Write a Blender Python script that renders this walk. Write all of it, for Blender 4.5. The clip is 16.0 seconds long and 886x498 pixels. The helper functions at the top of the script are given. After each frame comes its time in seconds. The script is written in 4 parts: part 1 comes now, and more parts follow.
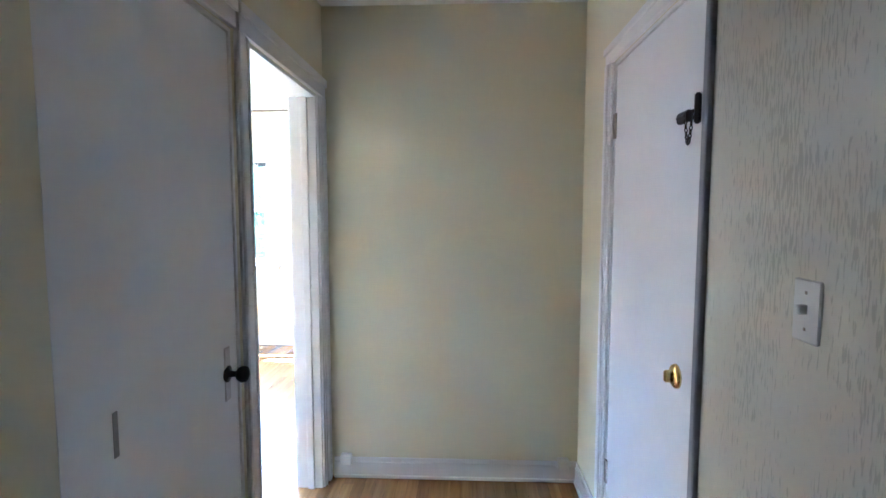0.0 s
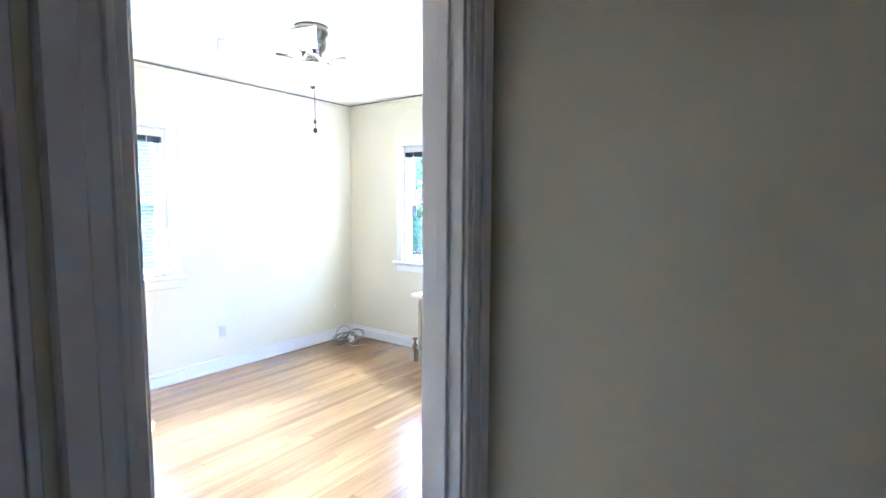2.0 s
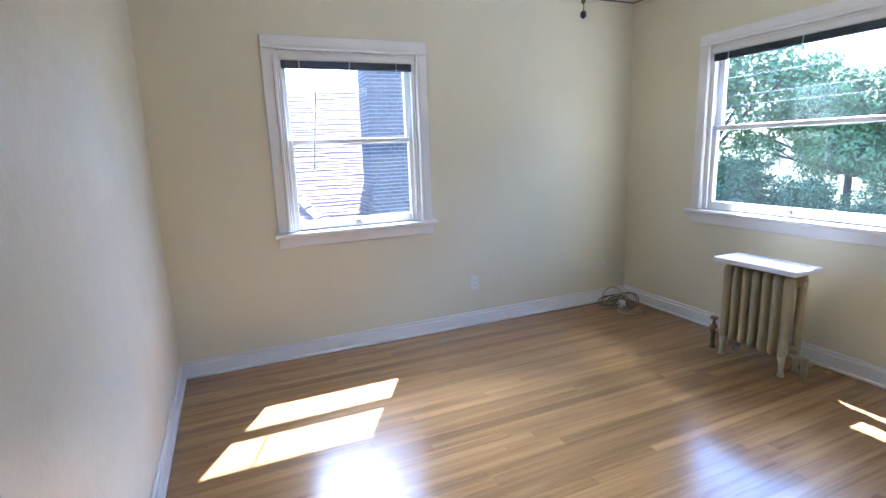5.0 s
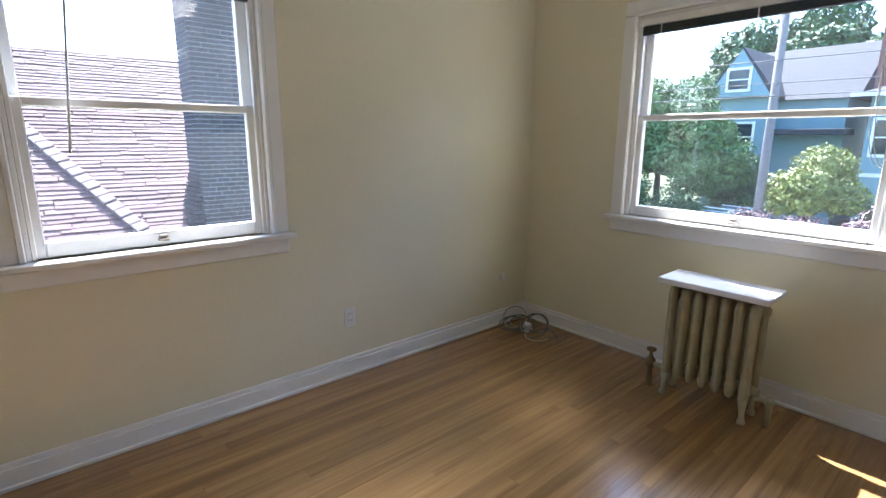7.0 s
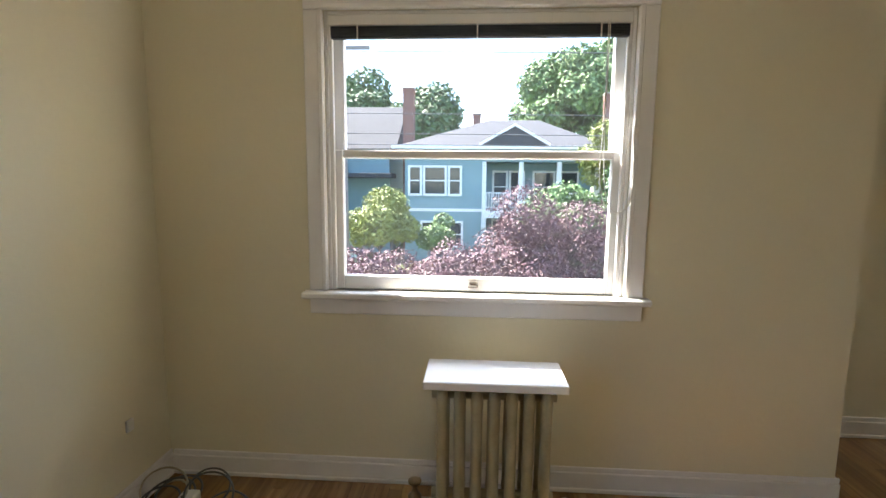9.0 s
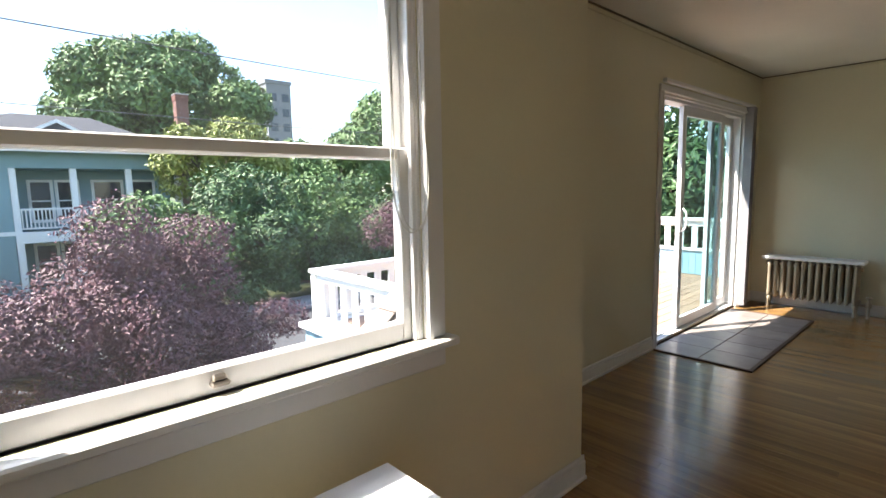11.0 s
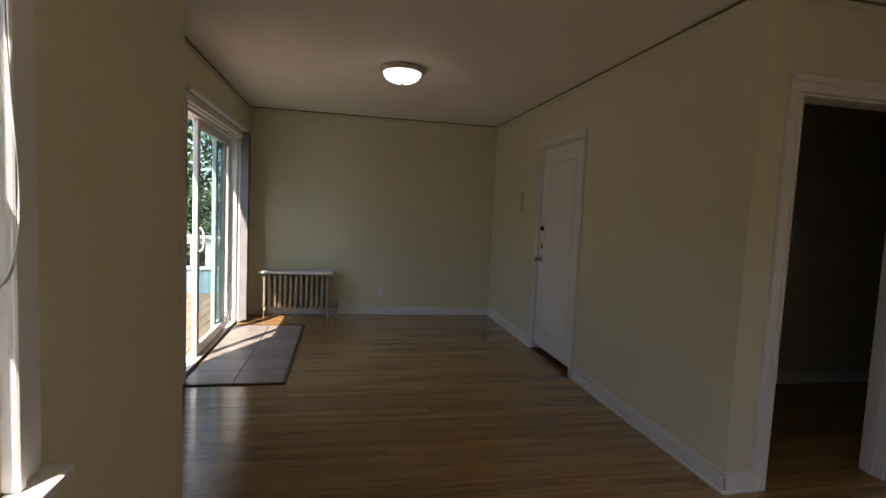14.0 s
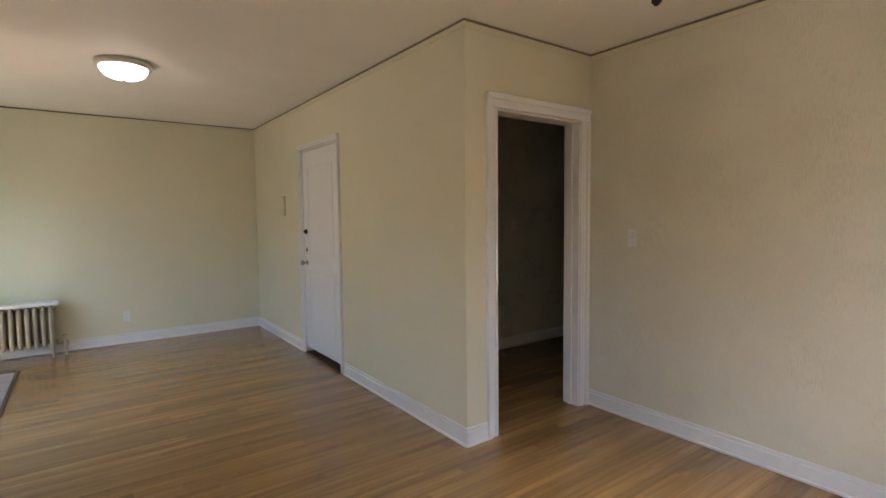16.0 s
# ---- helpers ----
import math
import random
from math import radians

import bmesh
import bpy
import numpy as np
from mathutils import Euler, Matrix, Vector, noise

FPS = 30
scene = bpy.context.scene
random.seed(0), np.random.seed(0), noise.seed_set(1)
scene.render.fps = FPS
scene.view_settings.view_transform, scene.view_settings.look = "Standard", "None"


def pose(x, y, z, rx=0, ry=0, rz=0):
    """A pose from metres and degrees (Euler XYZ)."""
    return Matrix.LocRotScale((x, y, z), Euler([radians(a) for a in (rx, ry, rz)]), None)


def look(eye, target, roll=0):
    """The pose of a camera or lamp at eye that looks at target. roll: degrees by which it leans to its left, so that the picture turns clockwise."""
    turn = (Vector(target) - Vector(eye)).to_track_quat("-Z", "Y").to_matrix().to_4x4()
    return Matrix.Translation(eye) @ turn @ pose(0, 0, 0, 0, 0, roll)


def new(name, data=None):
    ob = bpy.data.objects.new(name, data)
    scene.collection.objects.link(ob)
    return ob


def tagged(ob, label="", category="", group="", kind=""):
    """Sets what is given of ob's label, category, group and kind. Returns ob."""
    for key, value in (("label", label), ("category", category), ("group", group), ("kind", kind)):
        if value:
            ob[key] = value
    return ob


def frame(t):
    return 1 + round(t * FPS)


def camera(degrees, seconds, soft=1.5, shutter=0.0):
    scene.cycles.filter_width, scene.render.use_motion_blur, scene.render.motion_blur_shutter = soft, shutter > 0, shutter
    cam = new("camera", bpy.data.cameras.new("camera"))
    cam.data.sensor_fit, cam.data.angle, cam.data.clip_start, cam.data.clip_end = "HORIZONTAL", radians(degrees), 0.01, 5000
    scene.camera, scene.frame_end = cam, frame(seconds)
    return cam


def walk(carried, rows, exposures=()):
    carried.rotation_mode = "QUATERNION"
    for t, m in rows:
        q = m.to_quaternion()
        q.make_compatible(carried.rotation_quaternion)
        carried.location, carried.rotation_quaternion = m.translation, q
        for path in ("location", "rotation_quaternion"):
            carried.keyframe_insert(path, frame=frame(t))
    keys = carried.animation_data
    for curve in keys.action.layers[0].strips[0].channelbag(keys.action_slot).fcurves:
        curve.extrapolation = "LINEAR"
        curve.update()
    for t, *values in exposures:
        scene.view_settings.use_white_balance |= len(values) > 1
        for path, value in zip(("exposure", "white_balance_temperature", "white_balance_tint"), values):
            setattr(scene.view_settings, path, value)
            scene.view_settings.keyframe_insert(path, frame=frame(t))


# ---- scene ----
# the camera and its walk
cam = camera(83.6, 16.0)
PATH = [
    (0, (4.07, -5.2, 1.46), (3.983, -3.208, 1.303), 0.0),
    (0.5, (4.19, -4.85, 1.46), (4.065, -2.861, 1.296), 0.2),
    (1, (4.265, -4.45, 1.455), (4.022, -2.471, 1.295), 0.3),
    (1.5, (4.234, -4.088, 1.455), (3.524, -2.228, 1.27), 0.4),
    (2, (4.053, -3.793, 1.455), (2.871, -2.19, 1.274), 0.3),
    (2.5, (3.858, -3.611, 1.45), (2.409, -2.241, 1.293), 0.3),
    (3, (3.726, -3.486, 1.45), (2.045, -2.407, 1.355), -1.0),
    (3.5, (3.611, -3.368, 1.406), (1.744, -2.65, 1.393), 0.1),
    (4, (3.515, -3.327, 1.443), (1.617, -2.697, 1.421), -0.5),
    (4.2, (3.494, -3.306, 1.418), (1.604, -2.664, 1.285), -1.2),
    (6.3, (2.804, -3.017, 1.334), (1.09, -2.134, 0.803), 0.5),
    (6.5, (2.655, -2.987, 1.32), (0.98, -2.015, 0.824), 1.3),
    (7, (2.353, -2.844, 1.331), (0.871, -1.574, 0.896), 0.3),
    (7.5, (2.131, -2.683, 1.286), (0.956, -1.099, 0.951), -0.5),
    (8, (1.883, -2.475, 1.291), (0.988, -0.708, 1.011), -0.2),
    (8.2, (1.768, -2.4, 1.302), (1.012, -0.568, 1.034), 0.7),
    (10.3, (1.012, -1.469, 1.35), (1.933, 0.287, 1.086), -1.0),
    (10.5, (0.988, -1.383, 1.339), (2.048, 0.294, 1.087), -0.3),
    (11, (1.016, -1.179, 1.347), (2.353, 0.288, 1.107), -1.1),
    (11.5, (1.02, -0.996, 1.355), (2.607, 0.203, 1.141), 0.1),
    (12, (1.069, -0.827, 1.348), (2.846, 0.059, 1.114), 0.0),
    (12.5, (1.171, -0.69, 1.34), (3.087, -0.155, 1.136), -1.3),
    (13, (1.205, -0.598, 1.351), (3.19, -0.43, 1.18), -0.1),
    (13.5, (1.168, -0.536, 1.34), (3.155, -0.707, 1.198), 1.5),
    (14, (1.107, -0.534, 1.37), (3.062, -0.93, 1.216), 2.7),
    (14.5, (1.06, -0.558, 1.379), (2.967, -1.141, 1.231), 1.8),
    (15, (1.007, -0.594, 1.393), (2.842, -1.379, 1.258), 0.9),
    (15.5, (0.97, -0.628, 1.389), (2.711, -1.602, 1.262), -0.7),
    (16, (0.937, -0.664, 1.381), (2.551, -1.838, 1.249), -0.6),
]
EXPOSURES = [(0, 6.4, 4600, 13), (1.0, 6.05, 4600, 13), (1.5, 5.55, 4580, 13), (2.5, 4.85, 4480, 13), (3.5, 4.05, 4560, 16), (4.2, 3.8, 4680, 17), (6.3, 2.95, 5350, 13), (7, 2.8, 5650, 13), (8.2, 2.85, 6350, 12), (10.3, 2.35, 6600, 12), (11, 2.0, 6650, 12), (12, 1.4, 6600, 13), (13, 1.25, 6950, 17), (14, 1.45, 7150, 18), (14.5, 1.85, 7150, 18), (15, 2.15, 7050, 17), (15.5, 2.5, 7000, 17), (16, 3.1, 6800, 16)]
walk(cam, [(t, look(eye, target, roll)) for t, eye, target, roll in PATH], EXPOSURES)

# ---- world, sun, lamps ----
world = bpy.data.worlds.new("world")
scene.world = world
world.use_nodes = True
wn = world.node_tree.nodes
sky = wn.new("ShaderNodeTexSky")
sky.sky_type = "NISHITA"
sky.sun_disc = False
sky.dust_density, sky.ozone_density = 0.5, 2.0
SUN_TO = Vector((-0.653, 0.354, 1.0)).normalized()
sky.sun_elevation = math.asin(SUN_TO.z)
sky.sun_rotation = math.atan2(SUN_TO.x, SUN_TO.y)
wn["Background"].inputs["Strength"].default_value = 0.15
world.node_tree.links.new(sky.outputs["Color"], wn["Background"].inputs["Color"])
sun = new("sun", bpy.data.lights.new("sun", "SUN"))
sun.data.energy, sun.data.angle, sun.data.color = 5.0, radians(0.5), (1.0, 0.95, 0.87)
sun.matrix_basis = look(SUN_TO * 50, (0, 0, 0))


def fill_light(name, m, w, h, power):
    lamp = new(name, bpy.data.lights.new(name, "AREA"))
    lamp.data.shape, lamp.data.size, lamp.data.size_y = "RECTANGLE", w, h
    lamp.data.energy, lamp.data.color = power, (0.93, 0.97, 1.0)
    lamp.matrix_basis = m
    return lamp


# added fill lamps topping up the sky's light, just outside and above each opening
fill_light("sky_fill_north", look((1.39, 2.0, 3.3), (1.39, -1.6, 0.6)), 1.6, 0.6, 20)
fill_light("sky_fill_west", look((-2.0, -2.4, 3.3), (1.6, -2.4, 0.6)), 1.4, 0.6, 36)
fill_light("sky_fill_deck", look((6.0, 2.6, 3.4), (6.0, -1.2, 0.6)), 2.4, 0.7, 7)


# ---- materials ----
def mat(name, base, rough=0.6, var=0.12, scale=6.0, bump=0.05, metal=0.0, fine=60.0, stretch=(1, 1, 1), second=None, coat=0.0, spread=0.0, tone=""):
    """A surface with two scales of tone, and fine relief."""
    m = bpy.data.materials.new(name)
    m.use_nodes = True
    n, li = m.node_tree.nodes, m.node_tree.links
    b = n["Principled BSDF"]
    co = n.new("ShaderNodeTexCoord")
    mp = n.new("ShaderNodeMapping")
    mp.inputs["Scale"].default_value = stretch
    li.new(co.outputs["Object"], mp.inputs["Vector"])
    seed = None
    if tone:
        seed = n.new("ShaderNodeAttribute")
        seed.attribute_name = tone
        seed = seed.outputs["Fac"]
    elif spread:
        seed = n.new("ShaderNodeObjectInfo").outputs["Random"]
        shift = n.new("ShaderNodeVectorMath")
        shift.operation = "SCALE"
        shift.inputs[0].default_value = (41, 23, 17)
        li.new(seed, shift.inputs["Scale"])
        li.new(shift.outputs["Vector"], mp.inputs["Location"])
    big, small = n.new("ShaderNodeTexNoise"), n.new("ShaderNodeTexNoise")
    big.inputs["Scale"].default_value, small.inputs["Scale"].default_value = scale, fine
    big.inputs["Detail"].default_value, small.inputs["Detail"].default_value = 4, 3
    for t in (big, small):
        li.new(mp.outputs["Vector"], t.inputs["Vector"])
    add = n.new("ShaderNodeMath")
    add.operation = "MULTIPLY_ADD"
    add.inputs[1].default_value = 0.35
    li.new(small.outputs["Fac"], add.inputs[0])
    li.new(big.outputs["Fac"], add.inputs[2])
    ramp = n.new("ShaderNodeValToRGB")
    dark = second or tuple(c * (1 - 2 * var) for c in base)
    ramp.color_ramp.elements[0].position, ramp.color_ramp.elements[1].position = 0.42, 0.88
    ramp.color_ramp.elements[0].color, ramp.color_ramp.elements[1].color = (*dark, 1), (*base, 1)
    li.new(add.outputs[0], ramp.inputs["Fac"])
    last = ramp.outputs["Color"]
    if seed:
        hsv, rng = n.new("ShaderNodeHueSaturation"), n.new("ShaderNodeMapRange")
        rng.inputs["To Min"].default_value, rng.inputs["To Max"].default_value = 1 - spread, 1 + spread
        li.new(seed, rng.inputs["Value"])
        li.new(rng.outputs["Result"], hsv.inputs["Value"])
        li.new(last, hsv.inputs["Color"])
        last = hsv.outputs["Color"]
    li.new(last, b.inputs["Base Color"])
    b.inputs["Roughness"].default_value, b.inputs["Metallic"].default_value = rough, metal
    b.inputs["Coat Weight"].default_value = coat
    b.inputs["Coat Roughness"].default_value = 0.12
    if bump:
        bp = n.new("ShaderNodeBump")
        bp.inputs["Strength"].default_value, bp.inputs["Distance"].default_value = bump, 0.01
        li.new(small.outputs["Fac"], bp.inputs["Height"])
        li.new(bp.outputs["Normal"], b.inputs["Normal"])
    return m


def glow(name, color, strength):
    m = bpy.data.materials.new(name)
    m.use_nodes = True
    b = m.node_tree.nodes["Principled BSDF"]
    b.inputs["Base Color"].default_value = (*color, 1)
    b.inputs["Emission Color"].default_value = (*color, 1)
    b.inputs["Emission Strength"].default_value = strength
    b.inputs["Roughness"].default_value = 0.3
    return m


def glass(name, tint=(1, 1, 1), rough=0.0, dust_haze=0.007):
    """A thin pane: clear straight through, glossier towards grazing."""
    m = bpy.data.materials.new(name)
    m.use_nodes = True
    n, li = m.node_tree.nodes, m.node_tree.links
    n.remove(n["Principled BSDF"])
    mix, tr, gl = n.new("ShaderNodeMixShader"), n.new("ShaderNodeBsdfTransparent"), n.new("ShaderNodeBsdfGlossy")
    lw, pw, ml = n.new("ShaderNodeLayerWeight"), n.new("ShaderNodeMath"), n.new("ShaderNodeMath")
    lw.inputs["Blend"].default_value = 0.5
    pw.operation, ml.operation = "POWER", "MULTIPLY_ADD"
    pw.inputs[1].default_value = 5.0
    ml.inputs[1].default_value, ml.inputs[2].default_value = 0.22, 0.02
    tr.inputs["Color"].default_value = (*tint, 1)
    gl.inputs["Roughness"].default_value = 0.02 + rough
    li.new(lw.outputs["Facing"], pw.inputs[0])
    li.new(pw.outputs[0], ml.inputs[0])
    li.new(ml.outputs[0], mix.inputs["Fac"])
    li.new(tr.outputs["BSDF"], mix.inputs[1])
    li.new(gl.outputs["BSDF"], mix.inputs[2])
    # a dusty film and dried smears, uneven over the pane, doubling as glare haze
    co, mp, film, rng = n.new("ShaderNodeTexCoord"), n.new("ShaderNodeMapping"), n.new("ShaderNodeTexNoise"), n.new("ShaderNodeMapRange")
    mp.inputs["Scale"].default_value, mp.inputs["Rotation"].default_value = (5, 5, 1.6), (0.5, 0.5, 0)
    film.inputs["Scale"].default_value, film.inputs["Detail"].default_value, film.inputs["Roughness"].default_value = 1.6, 7, 0.65
    rng.inputs["From Min"].default_value, rng.inputs["From Max"].default_value = 0.35, 0.8
    rng.inputs["To Min"].default_value, rng.inputs["To Max"].default_value = dust_haze * 0.7, dust_haze * 1.4
    dirt_haze, veil = n.new("ShaderNodeBsdfTranslucent"), n.new("ShaderNodeMixShader")
    dirt_haze.inputs["Color"].default_value = (0.8, 0.8, 0.8, 1)
    li.new(co.outputs["Object"], mp.inputs["Vector"])
    li.new(mp.outputs["Vector"], film.inputs["Vector"])
    li.new(film.outputs["Fac"], rng.inputs["Value"])
    li.new(rng.outputs["Result"], veil.inputs["Fac"])
    li.new(mix.outputs["Shader"], veil.inputs[1])
    li.new(dirt_haze.outputs["BSDF"], veil.inputs[2])
    li.new(veil.outputs["Shader"], n["Material Output"].inputs["Surface"])
    return m


def cracked(name, base, depth, tint):
    """Old gloss paint over combed plaster: broken upright cracks in patches, their shade partly in the colour."""
    m = mat(name, base, 0.42, 0.05, 2.5, 0.0)
    n, li = m.node_tree.nodes, m.node_tree.links
    b = n["Principled BSDF"]
    co, mp = n.new("ShaderNodeTexCoord"), n.new("ShaderNodeMapping")
    mp.inputs["Scale"].default_value = (190, 190, 24)
    li.new(co.outputs["Object"], mp.inputs["Vector"])
    cr, patch = n.new("ShaderNodeTexNoise"), n.new("ShaderNodeTexNoise")
    cr.inputs["Scale"].default_value, cr.inputs["Detail"].default_value = 1.0, 3
    patch.inputs["Scale"].default_value, patch.inputs["Detail"].default_value = 3.2, 3
    li.new(mp.outputs["Vector"], cr.inputs["Vector"])
    li.new(co.outputs["Object"], patch.inputs["Vector"])
    sub = n.new("ShaderNodeMath")
    sub.operation = "MULTIPLY_ADD"
    sub.inputs[1].default_value = 0.7
    li.new(patch.outputs["Fac"], sub.inputs[0])
    li.new(cr.outputs["Fac"], sub.inputs[2])
    ramp = n.new("ShaderNodeValToRGB")
    ramp.color_ramp.elements[0].position, ramp.color_ramp.elements[1].position = 0.925, 0.97
    li.new(sub.outputs[0], ramp.inputs["Fac"])
    mix = n.new("ShaderNodeMix")
    mix.data_type = "RGBA"
    old = b.inputs["Base Color"].links[0].from_socket
    li.new(ramp.outputs["Color"], mix.inputs["Factor"])
    li.new(old, mix.inputs["A"])
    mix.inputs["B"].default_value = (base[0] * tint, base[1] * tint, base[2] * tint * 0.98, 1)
    li.new(mix.outputs["Result"], b.inputs["Base Color"])
    bp = n.new("ShaderNodeBump")
    bp.invert = True
    bp.inputs["Strength"].default_value, bp.inputs["Distance"].default_value = depth, 0.004
    li.new(ramp.outputs["Color"], bp.inputs["Height"])
    li.new(bp.outputs["Normal"], b.inputs["Normal"])
    return m


CREAM = mat("cream_wall_paint", (0.73, 0.685, 0.51), 0.62, 0.025, 1.6, 0.10, fine=45)
# tint sets how much shade is painted into each wall's cracks
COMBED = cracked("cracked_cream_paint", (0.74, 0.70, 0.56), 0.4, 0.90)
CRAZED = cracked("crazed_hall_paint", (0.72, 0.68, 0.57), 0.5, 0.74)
WHITE = mat("white_gloss_paint", (0.80, 0.79, 0.77), 0.32, 0.03, 4, 0.06, fine=30)
DOORWHITE = mat("white_door_paint", (0.80, 0.80, 0.80), 0.38, 0.03, 2, 0.05, fine=25)
CEIL = mat("ceiling_paint", (0.82, 0.80, 0.72), 0.75, 0.03, 2, 0.06)
# dark colour that draws the shadow line under the ceiling
GAP = mat("ceiling_gap_shade", (0.22, 0.19, 0.13), 0.6, 0.1, 8)
OAK = mat("varnished_oak_strip", (0.36, 0.208, 0.080), 0.20, 0.18, 1.6, 0.08, fine=9, stretch=(22, 0.9, 1), second=(0.205, 0.110, 0.039), coat=0.4, spread=0.20)
OAKS = mat("varnished_oak_strip_far", (0.36, 0.208, 0.080), 0.20, 0.18, 1.6, 0.08, fine=9, stretch=(22, 0.9, 1), second=(0.205, 0.110, 0.039), coat=0.4, spread=0.20, tone="tone")
SUBFLOOR = mat("dark_floor_joint", (0.10, 0.055, 0.025), 0.8)
SLATE = mat("slate_tile", (0.30, 0.26, 0.24), 0.36, 0.18, 7, 0.15, spread=0.14)
DARKWOOD = mat("dark_wood_edge", (0.09, 0.05, 0.03), 0.5)
RADPAINT = mat("old_cream_radiator_paint", (0.47, 0.41, 0.25), 0.45, 0.12, 9, 0.12)
RADGREY = mat("bronze_radiator_paint", (0.40, 0.34, 0.25), 0.45, 0.12, 9, 0.12)
NICKEL = mat("brushed_nickel", (0.42, 0.38, 0.33), 0.34, 0.05, 20, 0.02, metal=1.0)
BRASS = mat("polished_brass", (0.80, 0.58, 0.22), 0.18, 0.05, 20, 0.02, metal=1.0)
BLACKIRON = mat("oil_rubbed_bronze", (0.035, 0.028, 0.025), 0.38, 0.1, 20, 0.05, metal=0.6)
BLIND = mat("dark_aluminium_slat", (0.05, 0.055, 0.065), 0.4, 0.05)
PLASTIC = mat("white_plastic", (0.78, 0.77, 0.74), 0.35, 0.02)
VINYL = mat("white_vinyl_frame", (0.80, 0.81, 0.82), 0.35, 0.02)
CORD = mat("white_cord", (0.75, 0.73, 0.68), 0.6)
CABLE = mat("grey_cable", (0.10, 0.10, 0.10), 0.5)
CABLE2 = mat("beige_cable", (0.50, 0.44, 0.32), 0.5)
GLASS = glass("window_glass", (0.97, 0.98, 0.98))
TINTED = glass("door_glass", (0.64, 0.76, 0.76))
FROST = glow("lit_frosted_glass", (1.0, 0.90, 0.76), 2.2)
FROST2 = glow("lit_ceiling_glass", (1.0, 0.93, 0.84), 1.2)
VERTBLIND = mat("grey_fabric_vane", (0.30, 0.29, 0.30), 0.8)
DECKWOOD = mat("cedar_deck_board", (0.40, 0.24, 0.16), 0.7, 0.15, 3, 0.1, stretch=(1, 6, 1), spread=0.15)
DECKWHITE = mat("white_rail_paint", (0.80, 0.80, 0.79), 0.5, 0.03)
SIDING = mat("pale_blue_siding", (0.30, 0.46, 0.55), 0.7, 0.12, 3, 0.15, stretch=(9, 9, 0.5))
BLUEHOUSE = mat("blue_house_siding", (0.20, 0.31, 0.34), 0.6, 0.06, 3)
HOUSEWHITE = mat("white_house_trim", (0.75, 0.76, 0.76), 0.5, 0.03)
DARKGLASS = mat("dark_house_window", (0.03, 0.04, 0.05), 0.08, 0.1)
ROOFGREY = mat("grey_shingle_roof", (0.045, 0.046, 0.052), 0.9, 0.15, 6, 0.2, spread=0.1)
SHINGLE = mat("weathered_red_shingle", (0.15, 0.088, 0.085), 0.85, 0.18, 5, 0.2, spread=0.16)
BROWNSHINGLE = mat("brown_asphalt_shingle", (0.31, 0.25, 0.215), 0.9, 0.2, 12, 0.3, spread=0.12)
BRICK = mat("red_brick", (0.27, 0.12, 0.09), 0.85, 0.18, 9, 0.2, spread=0.22)
GREYBRICK = mat("grey_violet_brick", (0.062, 0.053, 0.060), 0.85, 0.18, 9, 0.2, spread=0.2)
MORTAR = mat("grey_mortar", (0.33, 0.31, 0.29), 0.9, 0.1, 9, 0.2)
ASPHALT = mat("asphalt", (0.075, 0.075, 0.08), 0.9, 0.2, 1.5, 0.2)
GRASS = mat("dry_grass", (0.11, 0.13, 0.04), 0.9, 0.3, 1.2, 0.3)
BARK = mat("grey_bark", (0.13, 0.10, 0.08), 0.9, 0.25, 10, 0.4)
POLE = mat("weathered_pole", (0.22, 0.20, 0.19), 0.85, 0.15, 6, 0.2)
CONCRETE = mat("pale_tower_wall", (0.22, 0.22, 0.23), 0.8, 0.08, 1)
CARPAINT = mat("pale_green_car_paint", (0.30, 0.42, 0.40), 0.25, 0.03, coat=0.6)
RUBBER = mat("tyre_rubber", (0.02, 0.02, 0.02), 0.8)


def leaf(name, base, spread=0.3):
    m = mat(name, base, 0.55, 0.30, 2.2, 0.0, fine=14)
    m.node_tree.nodes["Principled BSDF"].inputs["Subsurface Weight"].default_value = 0.0
    return m


GREEN = leaf("green_leaves", (0.15, 0.25, 0.075))
DEEPGREEN = leaf("deep_green_leaves", (0.075, 0.15, 0.045))
YELLOWGREEN = leaf("yellow_green_leaves", (0.28, 0.32, 0.07))
PURPLE = leaf("purple_leaves", (0.15, 0.062, 0.075))


# ---- mesh helpers ----
def mesh_of(bm, name, material, smooth=False):
    me = bpy.data.meshes.new(name)
    bm.to_mesh(me)
    bm.free()
    me.materials.append(material)
    if smooth:
        me.polygons.foreach_set("use_smooth", [True] * len(me.polygons))
    return me


def add_box(bm, a, b, bevel=0.0):
    """A box from corner a to corner b, with its edges eased."""
    lo, hi = [min(p, q) for p, q in zip(a, b)], [max(p, q) for p, q in zip(a, b)]
    made = bmesh.ops.create_cube(bm, size=1)["verts"]
    for v in made:
        v.co = Vector([lo[i] + (v.co[i] + 0.5) * (hi[i] - lo[i]) for i in range(3)])
    if bevel:
        edges = {e for v in made for e in v.link_edges}
        bmesh.ops.bevel(bm, geom=list(edges), offset=bevel, segments=1, affect="EDGES")
    return made


def boxes(name, items, material, bevel=0.0, parent=None):
    bm = bmesh.new()
    for a, b in items:
        add_box(bm, a, b, bevel)
    ob = new(name, mesh_of(bm, name, material))
    ob.parent = parent
    return ob


